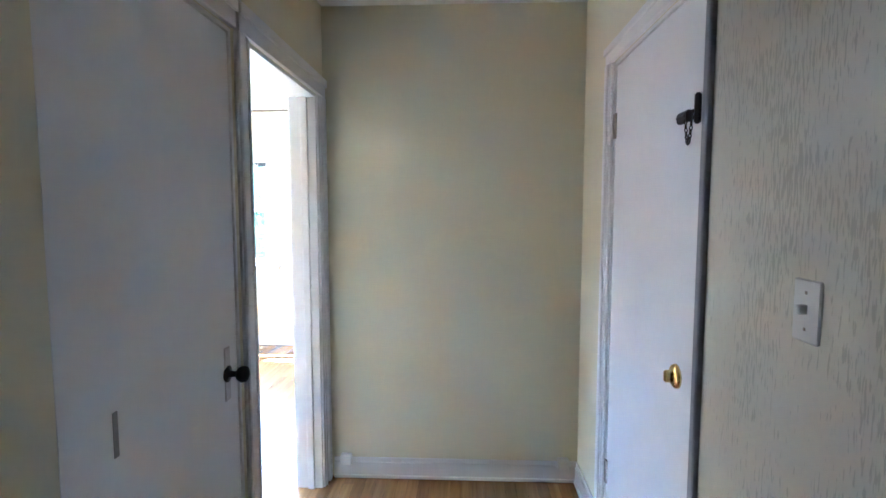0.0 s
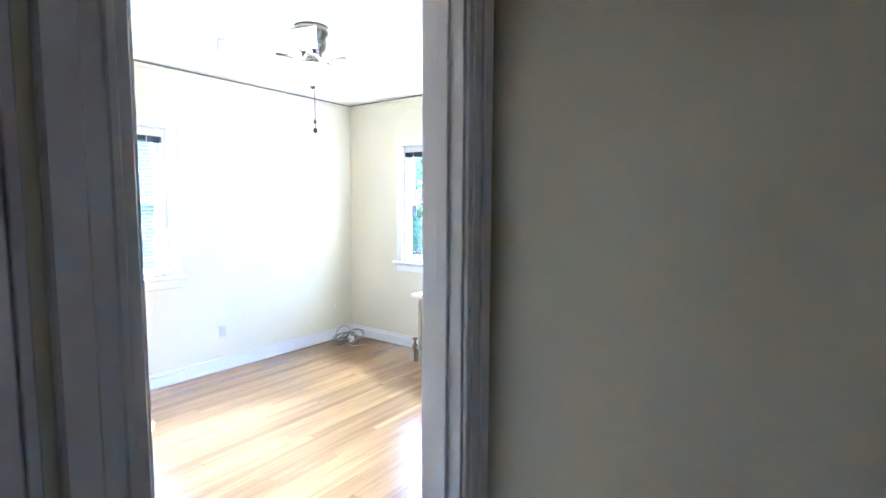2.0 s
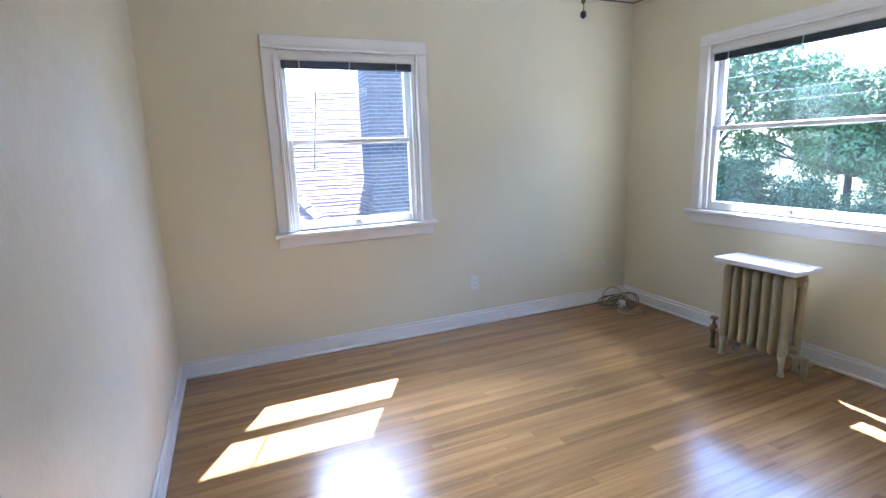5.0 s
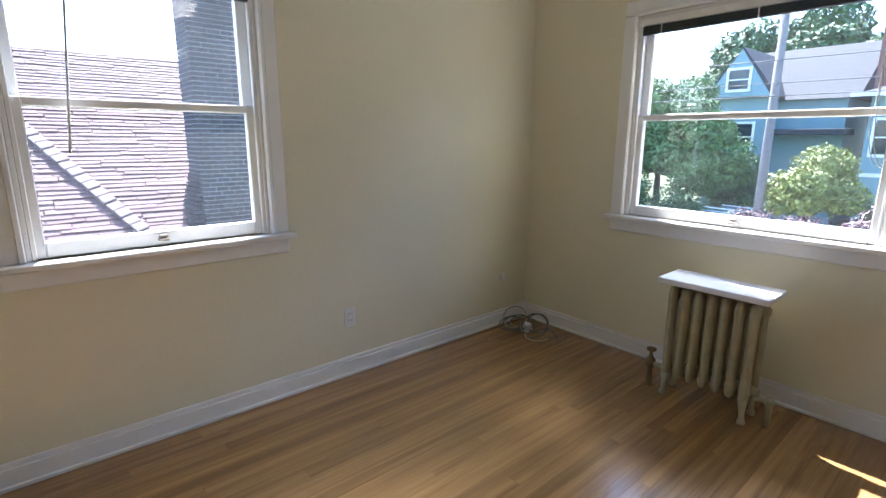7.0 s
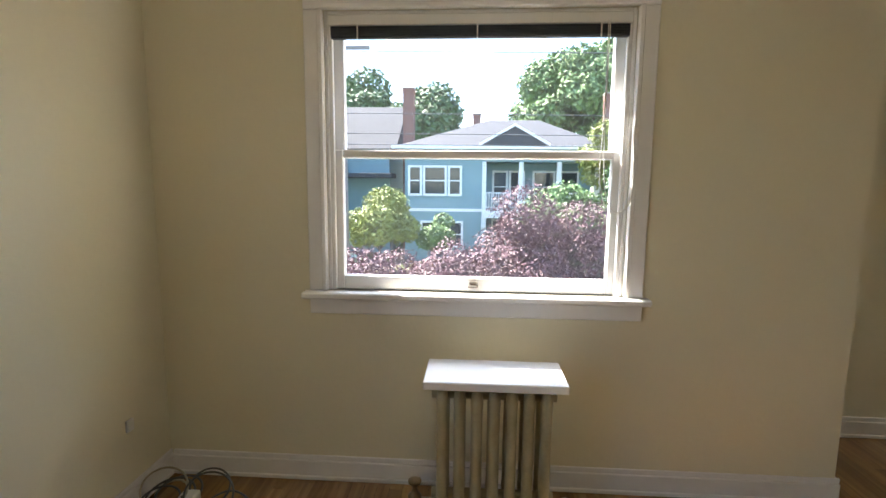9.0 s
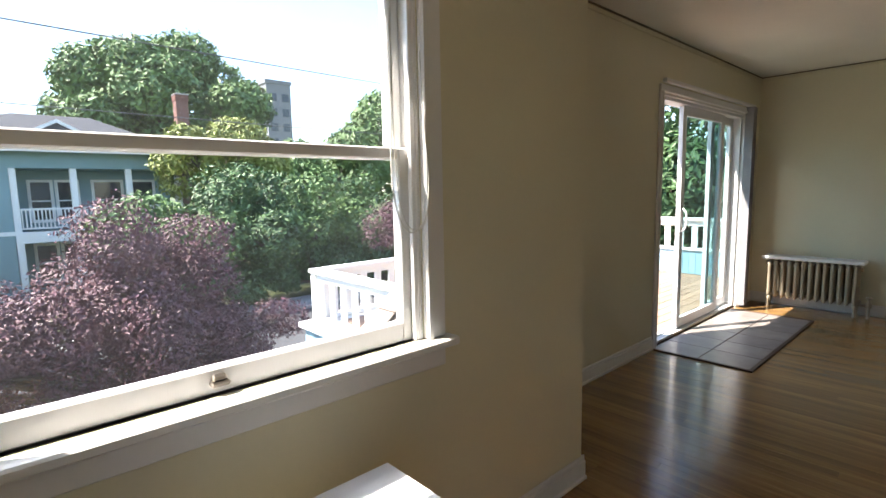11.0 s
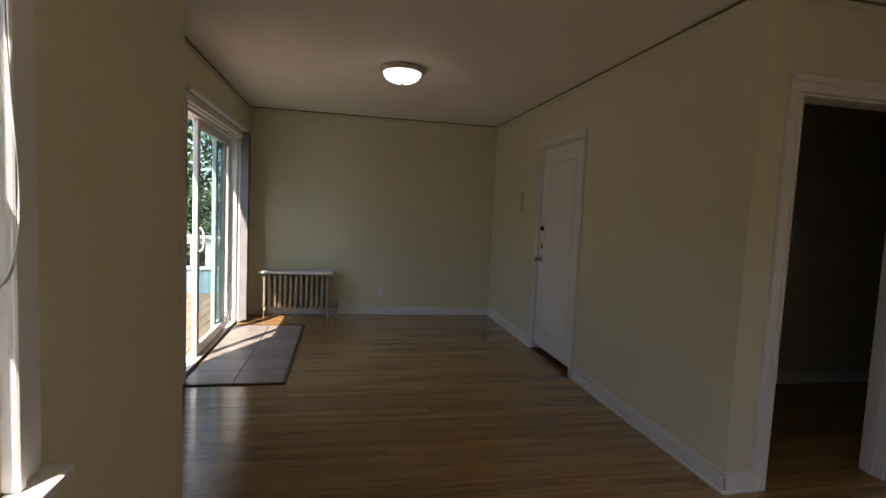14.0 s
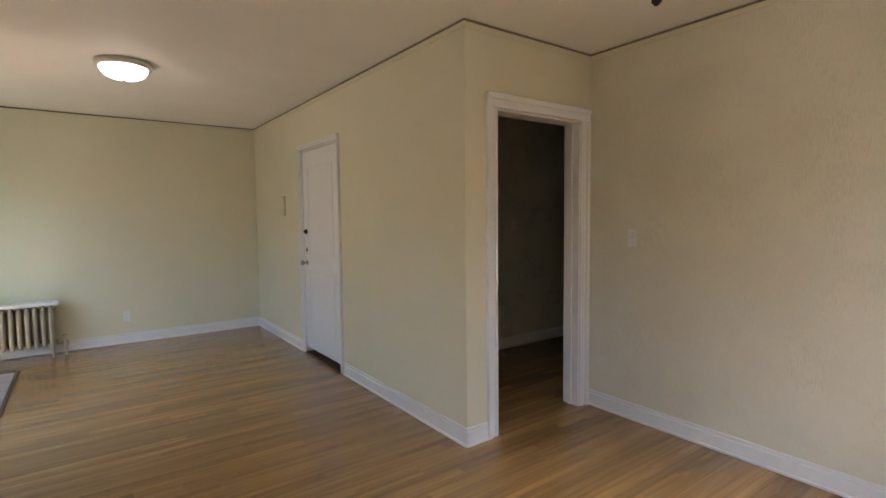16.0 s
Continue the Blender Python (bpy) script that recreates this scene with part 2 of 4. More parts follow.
def add_lathe(bm, profile, m=Matrix(), seg=24):
    """Turns (radius, height) pairs about the z axis."""
    rings = []
    for r, z in profile:
        rings.append([bm.verts.new(m @ Vector((r * math.cos(2 * math.pi * k / seg), r * math.sin(2 * math.pi * k / seg), z))) for k in range(seg)])
    for p, q in zip(rings, rings[1:]):
        for k in range(seg):
            bm.faces.new((p[k], p[(k + 1) % seg], q[(k + 1) % seg], q[k]))
    bm.faces.new(rings[-1])
    bm.faces.new(list(reversed(rings[0])))


def lathe(name, profile, material, m=Matrix(), seg=24, parent=None):
    bm = bmesh.new()
    add_lathe(bm, profile, m, seg)
    ob = new(name, mesh_of(bm, name, material, True))
    ob.parent = parent
    return ob


def wire(name, points, radius, material, parent=None, closed=False):
    cu = bpy.data.curves.new(name, "CURVE")
    cu.dimensions, cu.bevel_depth, cu.bevel_resolution, cu.resolution_u = "3D", radius, 2, 6
    sp = cu.splines.new("NURBS")
    sp.points.add(len(points) - 1)
    for p, c in zip(sp.points, points):
        p.co = (*c, 1)
    sp.use_endpoint_u, sp.order_u, sp.use_cyclic_u = not closed, 4, closed
    cu.materials.append(material)
    ob = new(name, cu)
    ob.parent = parent
    return ob


def group_at(name, m=Matrix()):
    ob = new(name)
    ob.matrix_basis = m
    return ob


def wall_parts(along, fixed0, fixed1, start, end, z0, z1, holes):
    """Boxes of a wall that runs along x or y between start and end, with holes (from, to, bottom, top)."""
    cuts = sorted({start, end, *(h[0] for h in holes), *(h[1] for h in holes)})
    out = []
    for p, q in zip(cuts, cuts[1:]):
        mid, spans, low = (p + q) / 2, [], z0
        for h in sorted((h for h in holes if h[0] <= mid <= h[1]), key=lambda h: h[2]):
            if h[2] > low:
                spans.append((low, h[2]))
            low = h[3]
        if low < z1:
            spans.append((low, z1))
        for lo, hi in spans:
            out.append(((p, fixed0, lo), (q, fixed1, hi)) if along == "x" else ((fixed0, p, lo), (fixed1, q, hi)))
    return out


def structure(ob, label, category="wall"):
    return tagged(ob, label, category, kind="structure")


# ---- walls, floor, ceiling ----
H = 2.5
N_OPEN = (0.76, 2.0, 0.875, 2.02)
W_OPEN = (-2.857, -1.937, 0.875, 2.02)
S_OPEN = (5.0, 7.0, 0.0, 2.07)
D_OPEN = (-3.51, -2.715, 0.0, 2.03)
structure(boxes("wall_north", wall_parts("x", 0.0, 0.11, -0.11, 2.85, 0, H, [N_OPEN]), CREAM), "cream painted plaster wall with a window")
structure(boxes("wall_pier", [((2.85, 0.0, 0), (2.93, 0.72, H))], CREAM), "cream painted plaster pier at the room's corner")
structure(boxes("wall_dining_north", wall_parts("x", 0.603, 0.72, 2.93, 7.65, 0, H, [S_OPEN]), CREAM), "cream painted plaster wall round the sliding door")
structure(boxes("wall_west", wall_parts("y", -0.11, 0.0, -3.73, 0.0, 0, H, [W_OPEN]), CREAM), "cream painted plaster wall with a window")
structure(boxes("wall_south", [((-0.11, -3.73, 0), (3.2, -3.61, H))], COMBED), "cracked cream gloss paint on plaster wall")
structure(boxes("wall_east", [((7.455, -2.6, 0), (7.65, 0.603, H))], CREAM), "cream painted plaster wall behind the radiator")
structure(boxes("wall_dining_south", wall_parts("x", -2.6, -2.475, 3.2, 7.455, 0, H, [(4.975, 5.845, 0, 2.05)]), CREAM), "cream painted plaster wall with the entrance door")
structure(boxes("wall_hall_west", wall_parts("y", 3.2, 3.33, -6.2, -2.6, 0, H, [D_OPEN, (-4.36, -3.62, 0, 2.03)]), CREAM), "cream painted plaster wall with two doorways")
structure(boxes("wall_hall_east", wall_parts("y", 4.68, 4.82, -3.92, -2.6, 0, H, [(-3.89, -3.1, 0, 2.06)]), CREAM), "cream painted plaster wall beside the hall door")
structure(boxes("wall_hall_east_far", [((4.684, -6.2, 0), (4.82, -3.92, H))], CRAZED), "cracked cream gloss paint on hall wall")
structure(boxes("wall_hall_south", [((3.2, -6.32, 0), (4.82, -6.2, H))], CREAM), "cream painted plaster wall at the hall's end")
# unseen boxes that keep daylight from leaking round the closed doors
structure(boxes("wall_light_stop_closet", [((3.04, -4.46, 0), (3.196, -3.735, H))], CREAM), "unseen light stop behind the closet door")
structure(boxes("wall_light_stop_doors", [((4.86, -2.76, 0), (6.0, -2.604, H)), ((4.824, -4.0, 0), (4.95, -3.0, H))], CREAM), "unseen light stop behind the other closed doors")
structure(boxes("ceiling", [((-0.11, -6.32, H), (2.85, 0.11, H + 0.15)), ((2.85, -6.32, H), (7.65, 0.72, H + 0.15))], CEIL), "painted plaster ceiling", "ceiling")
structure(boxes("floor", [((-0.11, -6.32, -0.25), (2.85, 0.11, -0.012)), ((2.85, -6.32, -0.25), (7.65, 0.72, -0.012))], SUBFLOOR), "oak strip floor, varnished", "floor")


def skirting(name, runs, label="white painted baseboard"):
    """Runs of baseboard: (x0, y0, x1, y1, nx, ny), n into the room."""
    bm = bmesh.new()
    for x0, y0, x1, y1, nx, ny in runs:
        for d, lo, hi in ((0.016, 0.0, 0.088), (0.010, 0.088, 0.112), (0.024, 0.0, 0.018)):
            add_box(bm, (x0, y0, lo), (x1 + nx * d, y1 + ny * d, hi), 0.003)
    structure(new(name, mesh_of(bm, name, WHITE)), label, "baseboard")


skirting("baseboard_living", [(0, -3.61, 0, 0, 1, 0), (0.016, 0, 2.946, 0, 0, -1), (2.93, 0, 2.93, 0.603, 1, 0), (0.016, -3.61, 3.18, -3.61, 0, 1)])
skirting("baseboard_dining", [(2.946, 0.603, 4.94, 0.603, 0, -1), (7.455, -2.475, 7.455, 0.603, -1, 0), (7.10, 0.603, 7.44, 0.603, 0, -1), (3.184, -2.475, 4.9, -2.475, 0, 1), (5.9, -2.475, 7.44, -2.475, 0, 1), (3.2, -2.65, 3.2, -2.46, -1, 0)])
skirting("baseboard_hall", [(3.36, -2.6, 4.68, -2.6, 0, -1), (4.68, -3.05, 4.68, -2.616, -1, 0), (4.684, -6.2, 4.684, -3.96, -1, 0), (3.34, -6.2, 3.34, -4.47, 1, 0)])


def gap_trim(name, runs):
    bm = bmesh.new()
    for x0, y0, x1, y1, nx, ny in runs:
        # solid dark strip in place of a shaded gap
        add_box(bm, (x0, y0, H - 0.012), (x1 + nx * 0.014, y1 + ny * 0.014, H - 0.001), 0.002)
    structure(new(name, mesh_of(bm, name, GAP)), "dark strip painting in the shaded gap at the ceiling", "trim")
    bm = bmesh.new()
    for x0, y0, x1, y1, nx, ny in runs:
        add_box(bm, (x0, y0, H - 0.045), (x1 + nx * 0.008, y1 + ny * 0.008, H - 0.013), 0.002)
    structure(new(name.replace("trim", "trim_band"), mesh_of(bm, name, CREAM)), "cream moulding band under the ceiling", "trim")


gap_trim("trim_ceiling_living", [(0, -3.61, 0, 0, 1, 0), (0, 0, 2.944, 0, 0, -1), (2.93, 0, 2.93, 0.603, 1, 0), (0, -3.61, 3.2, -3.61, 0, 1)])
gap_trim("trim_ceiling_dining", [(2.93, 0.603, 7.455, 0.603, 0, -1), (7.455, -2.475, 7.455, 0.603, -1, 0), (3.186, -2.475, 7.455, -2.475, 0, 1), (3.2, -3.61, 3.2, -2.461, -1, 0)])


# ---- windows ----
def casing_frame(bm, w, z0, z1, cw, y, t):
    """Flat casing with an inner bead round an opening centred on local x, on the room side (y towards -)."""
    for s in (-1, 1):
        add_box(bm, (s * w / 2, y, z0), (s * (w / 2 + cw), y - t, z1), 0.004)
        add_box(bm, (s * (w / 2 + 0.002), y - t, z0), (s * (w / 2 + 0.022), y - t - 0.008, z1), 0.003)
    add_box(bm, (-w / 2 - cw, y, z1), (w / 2 + cw, y - t - 0.002, z1 + cw), 0.004)
    add_box(bm, (-w / 2 - 0.022, y - t - 0.002, z1 + 0.002), (w / 2 + 0.022, y - t - 0.010, z1 + 0.022), 0.003)


def sash(bm, w, z0, z1, y, t, stile, top, bottom):
    add_box(bm, (-w / 2, y, z0), (-w / 2 + stile, y + t, z1), 0.004)
    add_box(bm, (w / 2 - stile, y, z0), (w / 2, y + t, z1), 0.004)
    add_box(bm, (-w / 2 + stile, y, z0), (w / 2 - stile, y + t, z0 + bottom), 0.004)
    add_box(bm, (-w / 2 + stile, y, z1 - top), (w / 2 - stile, y + t, z1), 0.004)


def sash_window(name, m, opening, cw, label, cords):
    w, z0, z1 = opening[1] - opening[0], opening[2], opening[3]
    top = group_at(name, m)
    structure(top, label, "window")
    bm = bmesh.new()
    casing_frame(bm, w, z0, z1, cw, 0.0, 0.02)
    new("casing", mesh_of(bm, "casing", WHITE)).parent = top
    boxes("sill", [((-w / 2 - cw - 0.025, -0.062, z0 - 0.028), (w / 2 + cw + 0.025, 0.0, z0)), ((-w / 2, 0.0, z0 - 0.028), (w / 2, 0.07, z0))], WHITE, 0.006, top)
    boxes("apron", [((-w / 2 - cw, -0.018, z0 - 0.10), (w / 2 + cw, 0.0, z0 - 0.028))], WHITE, 0.004, top)
    boxes("jamb", [((-w / 2, 0.0, z0), (-w / 2 + 0.016, 0.108, z1)), ((w / 2 - 0.016, 0.0, z0), (w / 2, 0.108, z1)), ((-w / 2 + 0.016, 0.0, z1 - 0.016), (w / 2 - 0.016, 0.108, z1)), ((-w / 2, 0.07, z0 - 0.028), (w / 2, 0.16, z0 - 0.012)),
                   ((-w / 2 + 0.016, 0.0, z0), (-w / 2 + 0.034, 0.018, z1 - 0.016)), ((w / 2 - 0.034, 0.0, z0), (w / 2 - 0.016, 0.018, z1 - 0.016))], WHITE, 0.003, top)
    mid = 1.455
    for part, lo, hi, y, bot, tp in (("lower_sash", z0, mid + 0.018, 0.022, 0.062, 0.034), ("upper_sash", mid - 0.016, z1 - 0.016, 0.064, 0.034, 0.05)):
        bm = bmesh.new()
        sash(bm, w - 0.034, lo, hi, y, 0.038, 0.046, tp, bot)
        ob = new(part, mesh_of(bm, part, WHITE))
        ob.parent = top
        pane = boxes("pane", [((-w / 2 + 0.06, y + 0.016, lo + bot - 0.004), (w / 2 - 0.06, y + 0.020, hi - tp + 0.004))], GLASS, 0, top)
        pane.visible_shadow = False
    lift = boxes("sash_lift", [((-0.022, -0.002, z0 + 0.022), (0.022, 0.022, z0 + 0.034)), ((-0.016, 0.006, z0 + 0.034), (0.016, 0.022, z0 + 0.05))], NICKEL, 0.004, top)
    tagged(lift, "tarnished metal sash lift")
    # raised blind under the head
    blind = group_at("venetian_blind", m)
    tagged(blind, "dark aluminium venetian blind, raised under white headrail", "blind", "raised window blinds")
    boxes("headrail", [((-w / 2 + 0.018, -0.012, z1 - 0.060), (w / 2 - 0.018, 0.018, z1 - 0.018))], PLASTIC, 0.003, blind)
    slats = bmesh.new()
    for k in range(11):
        z = z1 - 0.064 - k * 0.0033
        sag = 0.002 * math.sin(k * 2.1)
        add_box(slats, (-w / 2 + 0.03, -0.012 + sag, z), (w / 2 - 0.03, 0.014 + sag, z - 0.0014))
    new("slat_stack", mesh_of(slats, "slat_stack", BLIND)).parent = blind
    for lx in (-w / 2 + 0.14, 0.0, w / 2 - 0.14):
        boxes("ladder_cord", [((lx - 0.003, -0.0155, z1 - 0.112), (lx + 0.003, -0.0125, z1 - 0.056))], PLASTIC, 0.0005, blind)
    boxes("bottom_rail", [((-w / 2 + 0.03, -0.012, z1 - 0.110), (w / 2 - 0.03, 0.014, z1 - 0.099))], BLIND, 0.003, blind)
    if cords:
        x = w / 2 - 0.115
        wire("pull_cord", [(x, -0.016, z1 - 0.05), (x + 0.004, -0.02, 1.7), (x - 0.006, -0.018, 1.45), (x - 0.01, -0.02, 1.34), (x + 0.03, -0.026, 1.20), (x + 0.11, -0.032, 1.23), (x + 0.135, -0.03, 1.38), (x + 0.11, -0.024, 1.55), (x + 0.105, -0.024, 1.75)], 0.0019, CORD, blind)
        wire("pull_cord", [(x + 0.008, -0.016, z1 - 0.05), (x + 0.002, -0.02, 1.6), (x + 0.006, -0.02, 1.42), (x + 0.02, -0.024, 1.24), (x + 0.10, -0.032, 1.20), (x + 0.14, -0.03, 1.32), (x + 0.115, -0.024, 1.52)], 0.0019, CORD, blind)
    else:
        lathe("tilt_wand", [(0.005, 0), (0.006, 0.02), (0.0045, 0.05), (0.0045, 0.60)], PLASTIC, pose(-w / 2 + 0.18, -0.02, 1.27, 3, 5, 0), 10, blind)
    return top


sash_window("window_1", pose(1.38, 0, 0), N_OPEN, 0.08, "white painted wooden double-hung sash window, closed", True)
sash_window("window_2", pose(0, -2.397, 0, 0, 0, 90), W_OPEN, 0.085, "white painted wooden double-hung sash window, closed", False)


# ---- doors ----
def door_casing(name, m, w, z1, cw, depth, label, sides=(1, 1)):
    """Moulded casing on the room side (y towards -) and a lined jamb; local x along the wall."""
    bm = bmesh.new()
    for s, on in zip((-1, 1), sides):
        if on:
            add_box(bm, (s * (w / 2 - 0.006), 0.0, 0), (s * (w / 2 + cw), -0.012, z1), 0.003)
            add_box(bm, (s * (w / 2 + cw * 0.55), -0.012, 0), (s * (w / 2 + cw), -0.024, z1), 0.004)
            add_box(bm, (s * (w / 2 + 0.012), -0.012, 0), (s * (w / 2 + 0.026), -0.018, z1), 0.003)
    add_box(bm, (-w / 2 - cw * sides[0], 0.0, z1), (w / 2 + cw * sides[1], -0.020, z1 + cw), 0.003)
    add_box(bm, (-w / 2 - cw * sides[0], -0.020, z1 + cw * 0.55), (w / 2 + cw * sides[1], -0.030, z1 + cw), 0.004)
    if depth:
        add_box(bm, (-w / 2, 0.0, 0), (-w / 2 + 0.014, depth, z1), 0.002)
        add_box(bm, (w / 2 - 0.014, 0.0, 0), (w / 2, depth, z1), 0.002)
        add_box(bm, (-w / 2 + 0.014, 0.0, z1 - 0.014), (w / 2 - 0.014, depth, z1), 0.002)
        for s in (-1, 1):
            add_box(bm, (s * (w / 2 - 0.014), depth * 0.42, 0), (s * (w / 2 - 0.026), depth * 0.68, z1 - 0.014), 0.002)
    ob = new(name, mesh_of(bm, name, WHITE))
    ob.matrix_basis = m
    return structure(ob, label, "door frame")


DC = (D_OPEN[0] + D_OPEN[1]) / 2
DW = D_OPEN[1] - D_OPEN[0]
# local y points to +x (through the wall from the living room): rz=-90 turns x to -y
door_casing("door_frame_1", pose(3.2, DC, 0, 0, 0, -90), DW, 2.03, 0.085, 0.13, "white painted casing of an open doorway", (1, 1))
door_casing("door_frame_2", pose(3.33, DC, 0, 0, 0, 90), DW, 2.03, 0.095, 0, "white moulded casing on the hall side", (1, 1))
door_casing("door_frame_3", pose(3.33, -3.99, 0, 0, 0, 90), 0.74, 2.03, 0.09, 0.10, "white casing round the closet door", (0, 0))
door_casing("door_frame_4", pose(4.68, -3.495, 0, 0, 0, -90), 0.79, 2.06, 0.07, 0.10, "white casing round the hall door", (1, 0))
door_casing("door_frame_5", pose(5.41, -2.475, 0, 0, 0, 180), 0.87, 2.05, 0.05, 0.10, "white casing round the entrance door", (1, 1))
# the grey puts the door edge's shade into the strip's colour
structure(boxes("door_stop_strip", [((4.668, -3.922, 0), (4.70, -3.896, H))], mat("shaded_door_edge", (0.30, 0.30, 0.32), 0.5), 0.003), "edge strip beside the hall door, its shade in the grey", "trim")


def knob_part(m, material, r, parent, label):
    ob = lathe("knob", [(0.026, 0), (0.026, 0.004), (0.010, 0.008), (0.009, 0.03), (r * 0.75, 0.036), (r, 0.048), (r * 0.92, 0.062), (r * 0.45, 0.068), (0.004, 0.069)], material, m, 20, parent)
    return tagged(ob, label)


closet = group_at("door_closet", pose(3.33, -3.99, 0, 0, 0, 90))
structure(closet, "flat white painted closet door, closed, black knob", "door")
boxes("leaf", [((-0.355, 0.006, 0.012), (0.355, 0.042, 2.014))], DOORWHITE, 0.003, closet)
knob_part(pose(0.285, 0.006, 0.945, 90, 0, 0), BLACKIRON, 0.026, closet, "black oil-rubbed knob")
boxes("keyhole_plate", [((0.267, 0.003, 0.86), (0.303, 0.008, 1.03))], mat("worn_plate_paint", (0.62, 0.60, 0.60), 0.5), 0.003, closet)
boxes("metal_mark", [((-0.222, 0.003, 0.93), (-0.208, 0.008, 1.03))], mat("dull_grey_metal", (0.30, 0.30, 0.31), 0.5, metal=0.6), 0.001, closet)

hall_door = group_at("door_hall", pose(4.68, -3.495, 0, 0, 0, -90))
structure(hall_door, "flat white painted hall door, closed, chain and brass lock", "door")
boxes("leaf", [((-0.38, 0.004, 0.012), (0.38, 0.042, 2.044))], DOORWHITE, 0.003, hall_door)
for z in (1.80, 0.34):
    boxes("hinge", [((-0.392, -0.004, z - 0.05), (-0.362, 0.006, z + 0.05))], NICKEL, 0.002, hall_door)
lock = lathe("deadbolt", [(0.036, 0), (0.035, 0.006), (0.028, 0.012), (0.012, 0.013), (0.008, 0.016)], BRASS, pose(0.275, 0.004, 0.98, 90, 0, 0), 24, hall_door)
boxes("thumb_turn", [((0.268, -0.032, 0.962), (0.282, -0.006, 0.998))], BRASS, 0.005, hall_door)
ch = bmesh.new()
add_box(ch, (0.255, -0.016, 1.698), (0.325, 0.004, 1.73), 0.006)
add_box(ch, (0.262, -0.02, 1.71), (0.318, -0.016, 1.718), 0.002)
add_box(ch, (0.353, -0.012, 1.685), (0.369, 0.004, 1.765), 0.005)
def chain_point(a):
    return Vector((0.318 + 0.043 * a, -0.016, 1.702 + 0.02 * a - 0.075 * math.sin(math.pi * a)))


for k in range(18):
    a = (k + 0.5) / 18
    along = (chain_point(a + 0.02) - chain_point(a - 0.02)).normalized()
    r = Matrix.Translation(chain_point(a)) @ along.to_track_quat("Z", "Y").to_matrix().to_4x4() @ pose(0, 0, 0, 0, 0, 90 * (k % 2))
    pts = []
    for j in range(8):
        th = 2 * math.pi * j / 8
        pts.append([r @ Vector(((0.0038 + 0.0016 * math.cos(2 * math.pi * i / 5)) * math.cos(th), 0.0016 * math.sin(2 * math.pi * i / 5), (0.0068 + 0.0016 * math.cos(2 * math.pi * i / 5)) * math.sin(th))) for i in range(5)])
    vs = [[ch.verts.new(p) for p in ring] for ring in pts]
    for j in range(8):
        for i in range(5):
            ch.faces.new((vs[j][i], vs[j][(i + 1) % 5], vs[(j + 1) % 8][(i + 1) % 5], vs[(j + 1) % 8][i]))
chain = new("door_chain", mesh_of(ch, "door_chain", BLACKIRON))
chain.parent = hall_door
tagged(chain, "black security chain")

entry = group_at("door_entrance", pose(5.41, -2.475, 0, 0, 0, 180))
structure(entry, "white painted panel entrance door, closed, with locks", "door")
leafm = bmesh.new()
add_box(leafm, (-0.42, 0.012, 0.06), (0.42, 0.05, 2.034), 0.003)
for lo, hi in ((0.22, 0.86), (1.02, 1.88)):
    for p, q in (((-0.30, lo), (0.30, lo + 0.016)), ((-0.30, hi - 0.016), (0.30, hi)), ((-0.30, lo), (-0.284, hi)), ((0.284, lo), (0.30, hi))):
        add_box(leafm, (p[0], 0.006, p[1]), (q[0], 0.013, q[1]), 0.003)
new("leaf", mesh_of(leafm, "leaf", DOORWHITE)).parent = entry
boxes("threshold", [((-0.42, -0.01, -0.006), (0.42, 0.10, 0.012))], DARKWOOD, 0.003, entry)
knob_part(pose(-0.36, 0.012, 0.93, 90, 0, 0), NICKEL, 0.026, entry, "worn brass knob")
lathe("deadbolt", [(0.027, 0), (0.026, 0.012), (0.014, 0.02), (0.01, 0.03)], BLACKIRON, pose(-0.36, 0.012, 1.24, 90, 0, 0), 20, entry)
lathe("lock_plate", [(0.024, 0), (0.023, 0.006), (0.01, 0.01)], BRASS, pose(-0.36, 0.012, 1.06, 90, 0, 0), 20, entry)
for z in (1.84, 0.25):
    boxes("hinge", [((0.405, 0.0, z - 0.05), (0.428, 0.013, z + 0.05))], NICKEL, 0.002, entry)

# sliding glass door
slide = group_at("door_sliding", pose(6.0, 0.603, 0))
structure(slide, "white vinyl sliding glass door, half open to the deck", "door")
bm = bmesh.new()
for s in (-1, 1):
    add_box(bm, (s * 1.0, 0.03, 0), (s * 0.96, 0.150, 2.07), 0.003)
add_box(bm, (-0.96, 0.03, 2.03), (0.96, 0.150, 2.07), 0.003)
add_box(bm, (-0.96, 0.03, 0.0), (0.96, 0.150, 0.022), 0.003)
add_box(bm, (-0.96, 0.085, 0.022), (0.96, 0.092, 0.034), 0.001)
new("frame", mesh_of(bm, "frame", VINYL)).parent = slide
for part, x0, x1, y in (("sliding_panel", -0.43, 0.58, 0.06), ("fixed_panel", 0.36, 0.96, 0.104)):
    bm = bmesh.new()
    for a, b in (((x0, y, 0.03), (x0 + 0.075, y + 0.04, 2.03)), ((x1 - 0.075, y, 0.03), (x1, y + 0.04, 2.03)), ((x0 + 0.075, y, 0.03), (x1 - 0.075, y + 0.04, 0.12)), ((x0 + 0.075, y, 1.95), (x1 - 0.075, y + 0.04, 2.03))):
        add_box(bm, a, b, 0.004)
    new(part, mesh_of(bm, part, VINYL)).parent = slide
    pane = boxes("pane", [((x0 + 0.07, y + 0.016, 0.115), (x1 - 0.07, y + 0.024, 1.955))], TINTED, 0, slide)
    pane.visible_shadow = False
wire("handle", [(-0.40, 0.058, 0.93), (-0.40, 0.02, 0.935), (-0.40, 0.012, 1.03), (-0.40, 0.02, 1.125), (-0.40, 0.058, 1.13)], 0.009, VINYL, slide)
